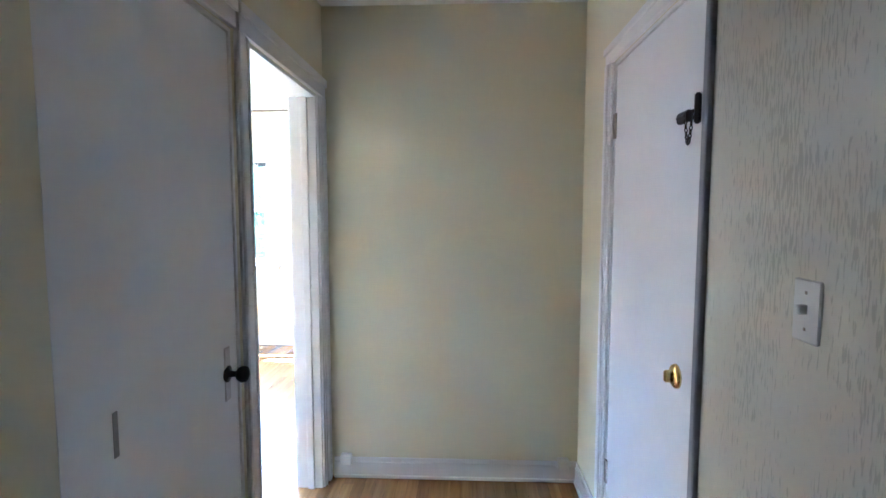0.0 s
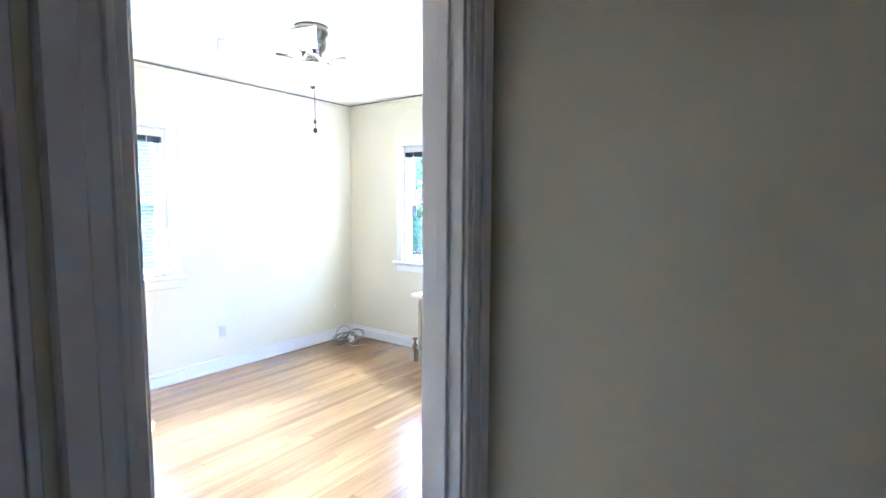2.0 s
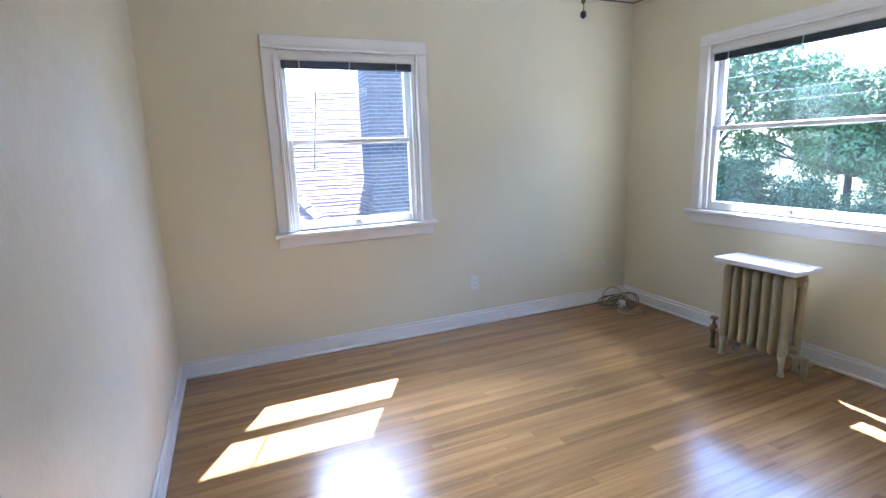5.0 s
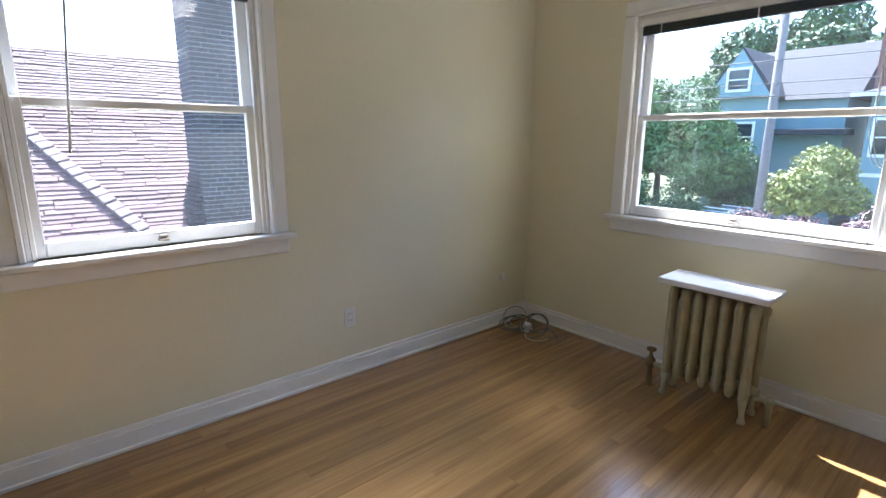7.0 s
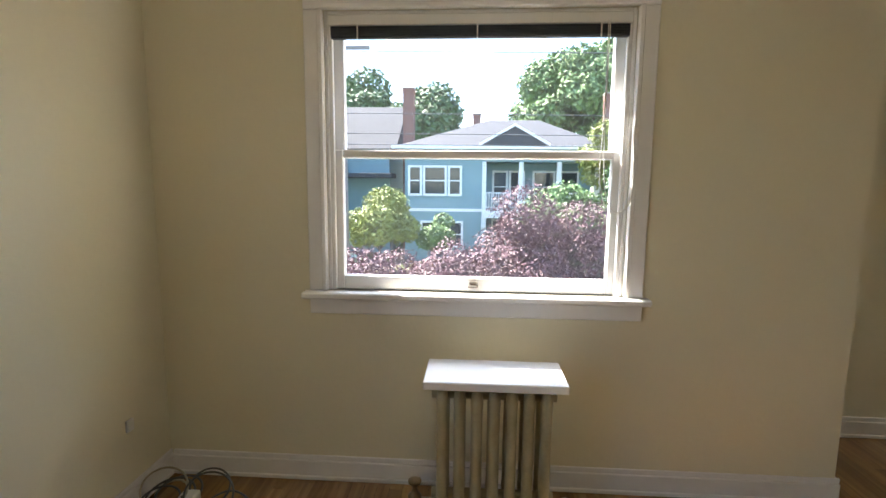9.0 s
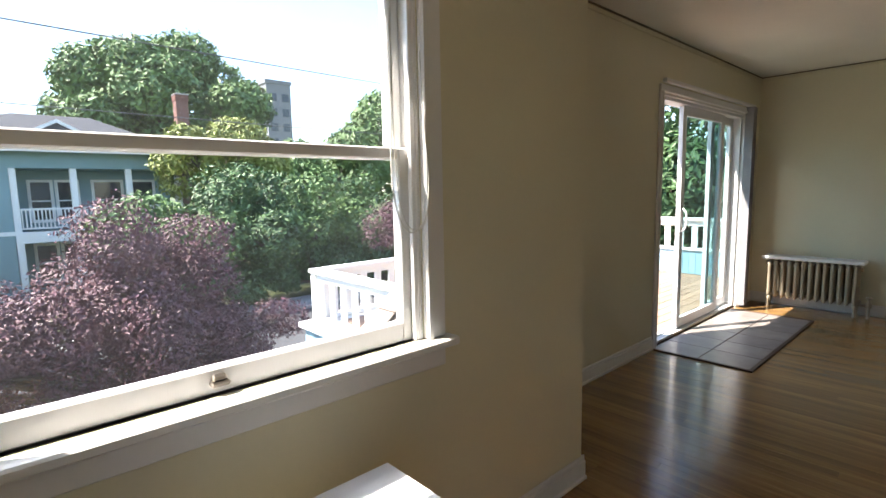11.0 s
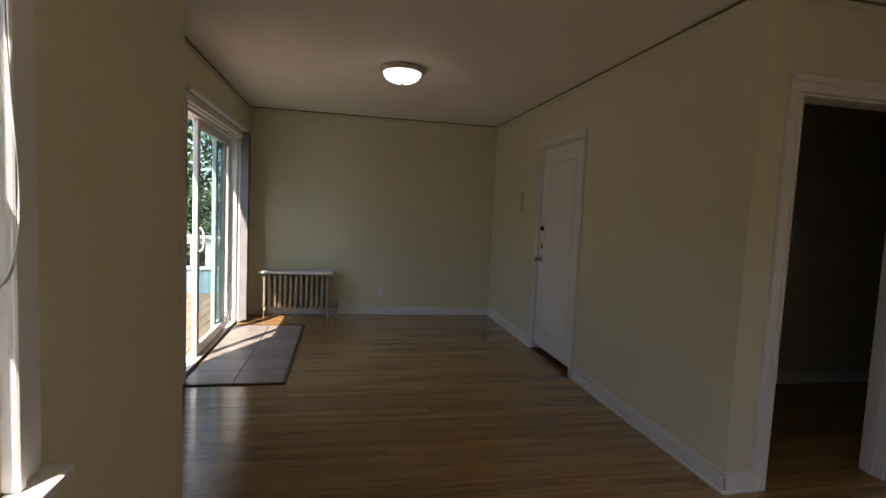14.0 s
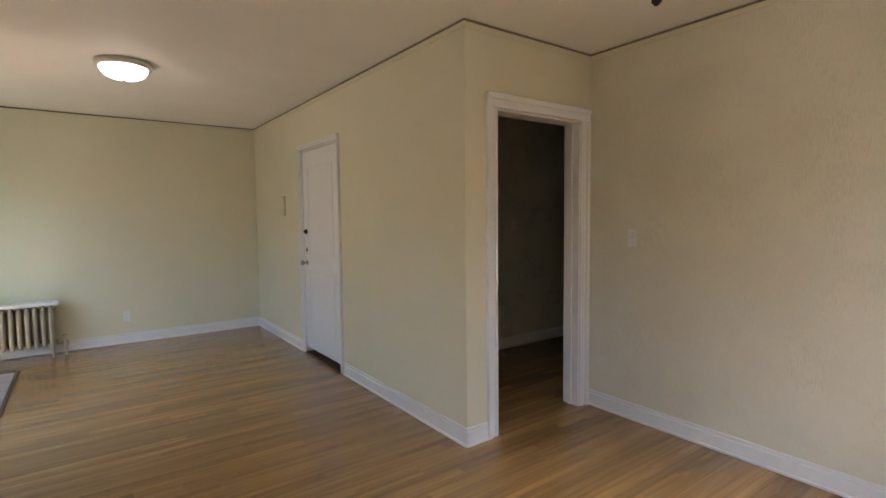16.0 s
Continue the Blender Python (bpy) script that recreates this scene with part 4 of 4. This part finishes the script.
tree("plum_tree", (12.0, 11.8, GZ), lobes(rng, (12.0, 11.8, -0.4), 1.9, 1.3, 1.2, 13, 0.85), 22000, 0.05, PURPLE, "purple-leaved plum tree behind the deck", 0.13, seed=3)
for k, (x, y, z, r) in enumerate(((5.8, 18.6, -0.5, 2.1), (8.8, 19.0, -0.2, 2.3), (12.0, 19.0, -0.2, 2.4), (15.5, 19.2, 0.0, 2.5), (19.5, 19.0, 0.0, 2.6), (24, 19, 0.2, 2.8), (29, 19, 0.3, 3.0), (35, 19, 0.5, 3.2))):
    tree("hedge_tree", (x, y, GZ), lobes(rng, (x, y, z), r * 0.75, r * 0.7, r * 0.75, 11, r * 0.5), 12000, 0.11, DEEPGREEN if k % 2 else GREEN, "dense green broadleaf tree by the street", 0.16, seed=20 + k)
tree("garden_tree", (9.5, 24.0, GZ), lobes(rng, (9.5, 24.0, 2.6), 2.2, 2.0, 1.7, 12, 1.1), 14000, 0.12, YELLOWGREEN, "yellow-green leafy garden tree", 0.2, seed=31)
tree("shade_tree", (15.0, 52.0, GZ), lobes(rng, (15.0, 52.0, 9.0), 7.4, 5.5, 5.6, 34, 2.5), 52000, 0.30, GREEN, "large round green shade tree in full leaf", 0.5, seed=32)
tree("shade_tree", (-9.0, 50.0, GZ), lobes(rng, (-9.5, 50.0, 6.9), 7.8, 5.0, 4.2, 40, 2.3), 34000, 0.30, DEEPGREEN, "large dark green shade tree behind the houses", 0.5, seed=33)
tree("shade_tree", (38.0, 46.0, GZ), lobes(rng, (38.0, 46.0, 6.5), 6.0, 5.0, 5.5, 24, 2.3), 24000, 0.28, GREEN, "tall green tree beyond the street", 0.5, seed=34)
tree("shade_tree", (26.0, 42.0, GZ), lobes(rng, (26.0, 42.0, 3.0), 5.0, 3.5, 3.2, 18, 2.0), 18000, 0.25, GREEN, "green tree beyond the street", 0.4, seed=35)
tree("street_tree", (-9.6, 21.5, GZ), lobes(rng, (-8.9, 21.5, 0.8), 2.2, 1.5, 2.0, 22, 0.95) + lobes(rng, (-11.6, 21.5, 2.2), 2.2, 1.6, 2.6, 18, 1.1) + lobes(rng, (-9.4, 21.8, 3.2), 1.2, 1.0, 0.9, 9, 0.8), 50000, 0.10, GREEN, "green street tree with light gaps in its crown", 0.2, seed=36)
tree("street_tree", (-15.0, 20.0, GZ), lobes(rng, (-15.0, 20.0, 2.2), 3.0, 2.5, 3.0, 16, 1.5), 16000, 0.14, GREEN, "tall green street tree", 0.25, seed=37)
tree("garden_tree", (-8.2, 25.5, GZ), lobes(rng, (-8.2, 25.5, -0.8), 1.6, 1.0, 1.4, 13, 0.9), 12000, 0.10, DEEPGREEN, "dark leafy garden tree before the porch", 0.14, seed=41)
tree("garden_tree", (16.0, 5.8, GZ), lobes(rng, (16.0, 6.0, 1.8), 1.8, 2.6, 4.2, 34, 1.5), 44000, 0.11, DEEPGREEN, "tall leafy tree behind the deck", 0.25, seed=38)
tree("shrub", (-11.5, 18.8, GZ), lobes(rng, (-9.6, 19.2, -1.7), 2.6, 0.9, 0.9, 22, 0.9) + lobes(rng, (-13.5, 19.0, -1.2), 2.2, 0.9, 1.2, 14, 0.95), 30000, 0.08, DEEPGREEN, "dense dark green shrubs under the street tree", 0.1, "shrub", seed=42)
for k, x in enumerate((5.5, 8.2, 10.9, 13.6, 16.5)):
    tree("shrub", (x, 17.9, GZ), lobes(rng, (x, 17.9, -2.0), 1.3, 0.6, 0.7, 10, 0.7), 6500, 0.09, DEEPGREEN, "dense dark green hedge shrub by the pavement", 0.08, "shrub", seed=50 + k)
tree("shrub", (-2.8, 19.5, GZ), lobes(rng, (-2.8, 19.5, -0.5), 1.0, 0.9, 1.1, 12, 0.7), 11000, 0.08, YELLOWGREEN, "flowering yellow-green shrub in front garden", 0.08, "shrub", seed=39)
tree("shrub", (-0.4, 20.0, GZ), lobes(rng, (-0.4, 20.0, -0.9), 0.55, 0.55, 0.8, 9, 0.5), 6000, 0.07, GREEN, "round clipped green shrub in front garden", 0.08, "shrub", seed=40)


# ---- houses across the street ----
def gable(bm, x0, x1, y0, y1, z0, z1, along="x", over=0.4):
    """A pitched roof whose ridge runs along x or y."""
    a, b, c, d = x0 - over, x1 + over, y0 - over, y1 + over
    if along == "x":
        m = (c + d) / 2
        pts = [(a, c, z0), (b, c, z0), (b, d, z0), (a, d, z0), (a, m, z1), (b, m, z1)]
        faces = [(0, 1, 5, 4), (2, 3, 4, 5), (0, 4, 3), (1, 2, 5), (0, 3, 2, 1)]
    else:
        m = (a + b) / 2
        pts = [(a, c, z0), (b, c, z0), (b, d, z0), (a, d, z0), (m, c, z1), (m, d, z1)]
        faces = [(0, 1, 4), (1, 2, 5, 4), (2, 3, 5), (3, 0, 4, 5), (0, 3, 2, 1)]
    v = [bm.verts.new(p) for p in pts]
    for f in faces:
        bm.faces.new([v[i] for i in f])


def far_window(parent, x0, x1, z0, z1, y):
    win = group_at("window")
    win.parent = parent
    boxes("frame", [((x0 - 0.12, y - 0.06, z0 - 0.12), (x0, y, z1 + 0.12)), ((x1, y - 0.06, z0 - 0.12), (x1 + 0.12, y, z1 + 0.12)), ((x0, y - 0.06, z1), (x1, y, z1 + 0.12)), ((x0, y - 0.08, z0 - 0.14), (x1, y, z0)), ((x0, y - 0.04, (z0 + z1) / 2 - 0.03), (x1, y, (z0 + z1) / 2 + 0.03))], HOUSEWHITE, 0, win)
    boxes("pane", [((x0, y - 0.02, z0), (x1, y - 0.005, z1))], DARKGLASS, 0, win)


house = group_at("house")
tagged(house, "blue two-storey house with white trim and double porch", "house")
hy = 26.0
boxes("wall", [((-2.6, hy, GZ), (1.75, 36, 3.3)), ((1.75, hy + 2.2, GZ), (8.2, 36, 3.3)), ((1.75, hy, 2.55), (8.2, hy + 2.2, 3.3)), ((1.75, hy, -0.55), (8.2, hy + 2.2, -0.15))], BLUEHOUSE, 0, house)
bm = bmesh.new()
v = [bm.verts.new(p) for p in ((-3.2, hy - 0.6, 3.3), (8.8, hy - 0.6, 3.3), (8.8, 36.6, 3.3), (-3.2, 36.6, 3.3), (2.2, 31, 5.4), (5.4, 31, 5.4))]
for f in ((0, 1, 5, 4), (1, 2, 5), (2, 3, 4, 5), (3, 0, 4), (0, 3, 2, 1)):
    bm.faces.new([v[i] for i in f])
gable(bm, 1.9, 5.0, hy - 0.5, hy + 3.0, 3.4, 4.45, "y", 0.2)
new("roof", mesh_of(bm, "roof", ROOFGREY)).parent = house
bm = bmesh.new()
add_box(bm, (-3.25, hy - 0.68, 3.2), (8.85, hy - 0.56, 3.38))
for s in (-1, 1):
    add_box(bm, (3.45, hy - 0.76, 3.36), (3.45 + s * 1.9, hy - 0.70, 3.5))
for v in bm.verts:
    if v.co.y < hy - 0.69 and v.co.z > 3.3:
        v.co.z += 1.05 * (1 - abs(v.co.x - 3.45) / 1.9)
for x in (1.85, 3.9, 6.0, 8.1):
    add_box(bm, (x - 0.13, hy, -0.15), (x + 0.13, hy + 0.26, 2.55), 0.02)
    add_box(bm, (x - 0.15, hy, GZ), (x + 0.15, hy + 0.3, -0.55), 0.02)
add_box(bm, (1.75, hy - 0.03, -0.6), (8.2, hy, -0.12))
add_box(bm, (-2.64, hy - 0.03, -0.25), (1.75, hy, -0.08))
new("trim", mesh_of(bm, "trim", HOUSEWHITE)).parent = house
bm = bmesh.new()
add_box(bm, (1.9, hy + 0.06, 0.78), (8.1, hy + 0.16, 0.86))
add_box(bm, (1.9, hy + 0.06, -0.02), (8.1, hy + 0.16, 0.05))
for k in range(46):
    x = 2.0 + k * 0.133
    add_box(bm, (x, hy + 0.09, 0.05), (x + 0.05, hy + 0.13, 0.78))
new("porch_rail", mesh_of(bm, "porch_rail", HOUSEWHITE)).parent = house
for x0, x1 in ((-2.3, -1.75), (-1.45, -0.35), (-0.05, 0.5)):
    far_window(house, x0, x1, 0.75, 2.2, hy)
for x0, x1 in ((2.5, 3.2), (3.5, 4.2), (4.9, 6.0), (6.5, 7.4)):
    far_window(house, x0, x1, 0.3, 2.0, hy + 2.2)
    far_window(house, x0, x1, -2.5, -0.9, hy + 2.2)
far_window(house, -1.6, 0.6, -2.2, -0.9, hy)


def brick_stack(name, x, y, w, d, z0, z1, label):
    """A chimney of courses with a corbelled cap."""
    top = group_at(name)
    tagged(top, label, "chimney", "brick chimneys")
    boxes("core", [((x - w / 2 + 0.01, y - d / 2 + 0.01, z0), (x + w / 2 - 0.01, y + d / 2 - 0.01, z1 - 0.02))], MORTAR, 0, top)
    bm = bmesh.new()
    z, k = z0, 0
    while z < z1 - 0.05:
        e = 0.03 if z > z1 - 0.35 else 0.0
        n = max(2, round(w / 0.22))
        for i in range(n):
            o = (0.5 if k % 2 else 0) * w / n
            a, b = x - w / 2 + i * w / n + (o if i else 0), x - w / 2 + (i + 1) * w / n + (o if i < n - 1 else 0)
            add_box(bm, (a + 0.005 - (e if i == 0 else 0), y - d / 2 - e, z), (b - 0.005 + (e if i == n - 1 else 0), y + d / 2 + e, z + 0.065))
        z += 0.077
        k += 1
    ob = new("brickwork", mesh_of(bm, "brickwork", BRICK))
    ob.parent = top
    tagged(ob, kind="stuff")
    boxes("cap", [((x - w / 2 - 0.05, y - d / 2 - 0.05, z1 - 0.03), (x + w / 2 + 0.05, y + d / 2 + 0.05, z1 + 0.05))], MORTAR, 0.02, top)


brick_stack("chimney", 9.3, 29.0, 0.62, 0.62, GZ, 6.7, "tall red brick chimney beside the blue house")
brick_stack("chimney", -2.9, 30.0, 0.7, 0.7, GZ, 7.2, "tall red brick chimney behind the blue house")
brick_stack("chimney", 1.4, 32.0, 0.5, 0.5, 3.0, 5.9, "short red brick chimney on the house roof")

house2 = group_at("house")
tagged(house2, "pale blue gabled house with a grey shingle roof", "house")
boxes("wall", [((-10.5, 29, GZ), (-4.0, 38, 3.4))], BLUEHOUSE, 0, house2)
bm = bmesh.new()
gable(bm, -10.5, -4.0, 29, 38, 3.4, 6.6, "x", 0.5)
gable(bm, -10.2, -7.0, 27.9, 33, 3.6, 6.2, "y", 0.3)
new("roof", mesh_of(bm, "roof", ROOFGREY)).parent = house2
bm = bmesh.new()
gable(bm, -10.2, -7.0, 27.46, 27.56, 3.62, 6.05, "y", 0.0)
bmesh.ops.recalc_face_normals(bm, faces=list(bm.faces))
new("gable_end", mesh_of(bm, "gable_end", BLUEHOUSE)).parent = house2
boxes("bay", [((-10.1, 28.0, GZ), (-7.1, 29.0, 3.6))], BLUEHOUSE, 0, house2)
far_window(house2, -9.1, -8.1, 4.0, 5.0, 27.45)
far_window(house2, -9.4, -7.8, 0.8, 2.2, 28.0)
boxes("porch_roof", [((-7.0, 27.4, 1.6), (-3.6, 29.2, 1.9))], ROOFGREY, 0.03, house2)

# utility pole with wires
pole = group_at("utility_pole", pose(-3.95, 18.0, GZ))
tagged(pole, "weathered wooden utility pole with wires", "pole")
lathe("pole", [(0.17, 0), (0.15, 4), (0.12, 11.0)], POLE, Matrix(), 14, pole)
boxes("cross_arm", [((-1.1, -0.06, 9.6), (1.1, 0.06, 9.75))], POLE, 0.01, pole)
for dx, z, s in ((-0.9, 9.8, 0.6), (0.9, 9.8, 0.6), (0.0, 7.4, 0.5), (0.05, 6.6, 0.45), (0.05, 6.2, 0.5)):
    wire("wire", [(-45, -2, z - 0.2), (-22, -1, z - s), (dx, -0.2, z), (22, 0.6, z - s), (50, 1.4, z)], 0.016, CABLE, pole)

# parked car
car = group_at("car", pose(-5.75, 20.6, GZ, 0, 0, 78))
tagged(car, "pale green parked car with a roof rack", "car")
bm = bmesh.new()
add_box(bm, (-2.1, -0.85, 0.3), (2.1, 0.85, 0.85), 0.12)
new("body", mesh_of(bm, "body", CARPAINT)).parent = car
bm = bmesh.new()
for v in add_box(bm, (-1.5, -0.74, 0.84), (1.0, 0.74, 1.45), 0.0):
    if v.co.z > 1:
        v.co.x = v.co.x * 0.78
        v.co.y *= 0.86
new("cabin", mesh_of(bm, "cabin", DARKGLASS)).parent = car
boxes("roof_panel", [((-1.2, -0.66, 1.44), (0.82, 0.66, 1.50))], CARPAINT, 0.02, car)
boxes("roof_rack", [((-0.9, -0.7, 1.56), (-0.82, 0.7, 1.60)), ((0.4, -0.7, 1.56), (0.48, 0.7, 1.60)), ((-0.9, -0.62, 1.5), (-0.82, -0.58, 1.56)), ((0.4, -0.62, 1.5), (0.48, -0.58, 1.56))], HOUSEWHITE, 0.005, car)
for x in (-1.3, 1.3):
    for y in (-0.86, 0.86):
        lathe("wheel", [(0.16, -0.1), (0.32, -0.1), (0.34, -0.06), (0.34, 0.06), (0.32, 0.1), (0.16, 0.1)], RUBBER, pose(x, y * 0.92, 0.34, 90, 0, 0), 20, car)


# far towers
def tower(name, x, y, w, d, z1, label):
    top = group_at(name)
    tagged(top, label, "building")
    boxes("wall", [((x - w / 2, y, GZ), (x + w / 2, y + d, z1))], CONCRETE, 0, top)
    bm = bmesh.new()
    z = GZ + 2
    while z < z1 - 2:
        n = int(w / 2.4)
        for i in range(n):
            a = x - w / 2 + (i + 0.25) * w / n
            add_box(bm, (a, y - 0.04, z), (a + w / n * 0.55, y + 0.02, z + 1.5))
        for i in range(int(d / 2.4)):
            b = y + (i + 0.25) * 2.4
            add_box(bm, (x - w / 2 - 0.04, b, z), (x - w / 2 + 0.02, b + 1.3, z + 1.5))
        z += 2.9
    new("window_band", mesh_of(bm, "window_band", DARKGLASS)).parent = top
    boxes("parapet", [((x - w / 2 - 0.2, y - 0.2, z1), (x + w / 2 + 0.2, y + d + 0.2, z1 + 0.7))], CONCRETE, 0, top)


tower("tower_block", 45.5, 95.0, 5, 12, 22.5, "pale concrete tower block in the distance")
tower("tower_block", 100.0, 84.0, 16, 14, 24.0, "pale concrete tower block beyond the trees")

# ---- the neighbour's shingled roof and brick chimney, west ----
nb = group_at("neighbour_house")
tagged(nb, "neighbouring house with a weathered red shingle roof", "house")
RX, RZ, SL = -6.2, -0.9, 37.0
boxes("wall", [((-16.0, -9.0, GZ), (-6.6, 6.0, -0.95))], BLUEHOUSE, 0, nb)
rp = pose(RX, -9.5, RZ, 0, SL, 0)
boxes("roof", [((-6.75, 0.0, -0.12), (0.0, 16.0, -0.01))], SHINGLE, 0, nb).matrix_basis = rp
boxes("roof", [((0.0, 0.0, -0.12), (6.75, 16.0, -0.01))], SHINGLE, 0, nb).matrix_basis = pose(RX - 2 * 6.75 * math.cos(radians(SL)), -9.5, RZ, 0, -SL, 0)
rng = random.Random(9)
ROW = 0.112


def roof_tab(bm, length, k):
    """A worn shingle with a lifted, wavering lower edge."""
    made = add_box(bm, (-ROW - 0.01, 0.006, 0.0), (0.0, length, 0.012 + 0.002 * k))
    for v in made:
        v.co.z += 0.012 if v.co.x > -0.06 else -0.004
        v.co.x += 0.014 * math.sin(v.co.y * 9 + k * 1.7)
    return made


tabs = []
for k in range(4):
    bm = bmesh.new()
    roof_tab(bm, 0.5 + 0.14 * k, k)
    tabs.append(mesh_of(bm, "shingle", SHINGLE))
upper, count = bmesh.new(), 0
for i in range(60):
    y = 4.6 + rng.uniform(0, 0.4)
    while y < 11.4:
        k = rng.randrange(4)
        place = pose(-ROW * i + rng.uniform(-0.008, 0.008), y, 0.0, rng.uniform(-0.4, 0.4), 0, rng.uniform(-0.6, 0.6))
        if count < 300:
            ob = new("shingle", tabs[k])
            ob.parent = nb
            ob.matrix_basis = rp @ place
            count += 1
        else:
            for v in roof_tab(upper, 0.5 + 0.14 * k, k):
                v.co = place @ v.co
        y += 0.51 + 0.14 * k
ob = new("upper_shingles", mesh_of(upper, "upper_shingles", SHINGLE))
ob.parent = nb
ob.matrix_basis = rp
tagged(ob, kind="stuff")
hip = bmesh.new()
for k in range(17):
    add_box(hip, (-0.11, k * 0.2, 0.0), (0.11, k * 0.2 + 0.185, 0.05 + 0.014 * (k % 2)), 0.012)
ob = new("ridge_tiles", mesh_of(hip, "ridge_tiles", mat("pale_ridge_tile", (0.20, 0.15, 0.145), 0.85, 0.15)))
ob.parent = nb
ob.matrix_basis = rp @ pose(-4.0, 6.82, 0.03, 0, 0, -65.3)

stack = group_at("chimney")
tagged(stack, "broad brick chimney with a flared foot on the neighbour's roof", "chimney", "brick chimneys")
CX, CY0, CY1 = -6.9, -0.42, 0.95
PALEMORTAR = mat("pale_lime_mortar", (0.36, 0.36, 0.37), 0.9, 0.15, 9, 0.2)
boxes("core", [((CX - 0.7, CY0 + 0.01, -2.5), (CX - 0.01, CY1 - 0.01, 6.5))], PALEMORTAR, 0, stack)
bm = bmesh.new()
add_box(bm, (-0.01, 0.0, 0.0), (0.1, 0.200, 0.060), 0.003)
brick_mesh = mesh_of(bm, "brick", GREYBRICK)
rest = bmesh.new()
for k in range(96):
    z = -0.9 + k * 0.077
    flare = 0.24 * max(0.0, 0.75 - z)
    y = CY0 - (0.11 if k % 2 else 0.0) - flare
    while y < CY1:
        a, b = max(y, CY0 - flare), min(y + 0.205, CY1)
        if 0.0 < z < 3.1 and b - a > 0.2:
            ob = new("brick", brick_mesh)
            ob.parent = stack
            ob.location = (CX - 0.09 + rng.uniform(-0.004, 0.006), a, z)
        elif b - a > 0.03:
            add_box(rest, (CX - 0.1, a, z), (CX + 0.008, b, z + 0.063))
        y += 0.216
    for n in range(4):
        x = CX - 0.1 - n * 0.205 + (0.1 if k % 2 else 0.0)
        add_box(rest, (max(x - 0.2, CX - 0.7), CY0 - flare - 0.004, z), (min(x, CX - 0.102), CY0 - flare + 0.09, z + 0.06))
ob = new("upper_brickwork", mesh_of(rest, "upper_brickwork", GREYBRICK))
ob.parent = stack
tagged(ob, kind="stuff")


# ---- oak floor strips ----
rng = random.Random(11)
PITCH = 0.0572
strip_meshes = []
for k in range(6):
    bm = bmesh.new()
    add_box(bm, (0.0004, 0.0, -0.012), (PITCH - 0.0004, 1.0, 0.0), 0.0)
    strip_meshes.append(bm)
shared = []
for k, bm in enumerate(strip_meshes):
    shared.append(mesh_of(bm, "strip", OAK))
floor_ob = bpy.data.objects["floor"]
regions = [(0.0, 3.2, -3.61, 0.0), (3.2, 7.455, -2.475, 0.603), (2.93, 3.2, 0.0, 0.603), (3.2, 4.82, -6.2, -2.6)]
far = bmesh.new()
col = far.loops.layers.float_color.new("tone")
count = 0
for rn, (x0, x1, y0, y1) in enumerate(regions):
    rows = int(math.ceil((x1 - x0) / PITCH))
    for i in range(rows):
        x = x0 + i * PITCH
        wide = min(PITCH, x1 - x)
        y = y0 - (rng.uniform(0, 0.9))
        while y < y1:
            ln = rng.uniform(0.7, 2.3)
            a, b = max(y, y0), min(y + ln, y1)
            y += ln
            if b - a < 0.02:
                continue
            if rn == 0 and count < 300 and wide > PITCH * 0.9:
                ob = new("strip", shared[count % 6])
                ob.parent = floor_ob
                ob.location = (x, a, rng.uniform(-0.0004, 0.0))
                ob.scale = (1, b - a - 0.0008, 1)
                count += 1
            else:
                tone = rng.random()
                made = add_box(far, (x + 0.0004, a, -0.012), (x + wide - 0.0004, b - 0.0008, rng.uniform(-0.0004, 0.0)))
                for f in {f for v in made for f in v.link_faces}:
                    for lp in f.loops:
                        lp[col] = (tone, tone, tone, 1)
ob = new("far_strips", mesh_of(far, "far_strips", OAKS))
ob.parent = floor_ob
tagged(ob, kind="stuff")
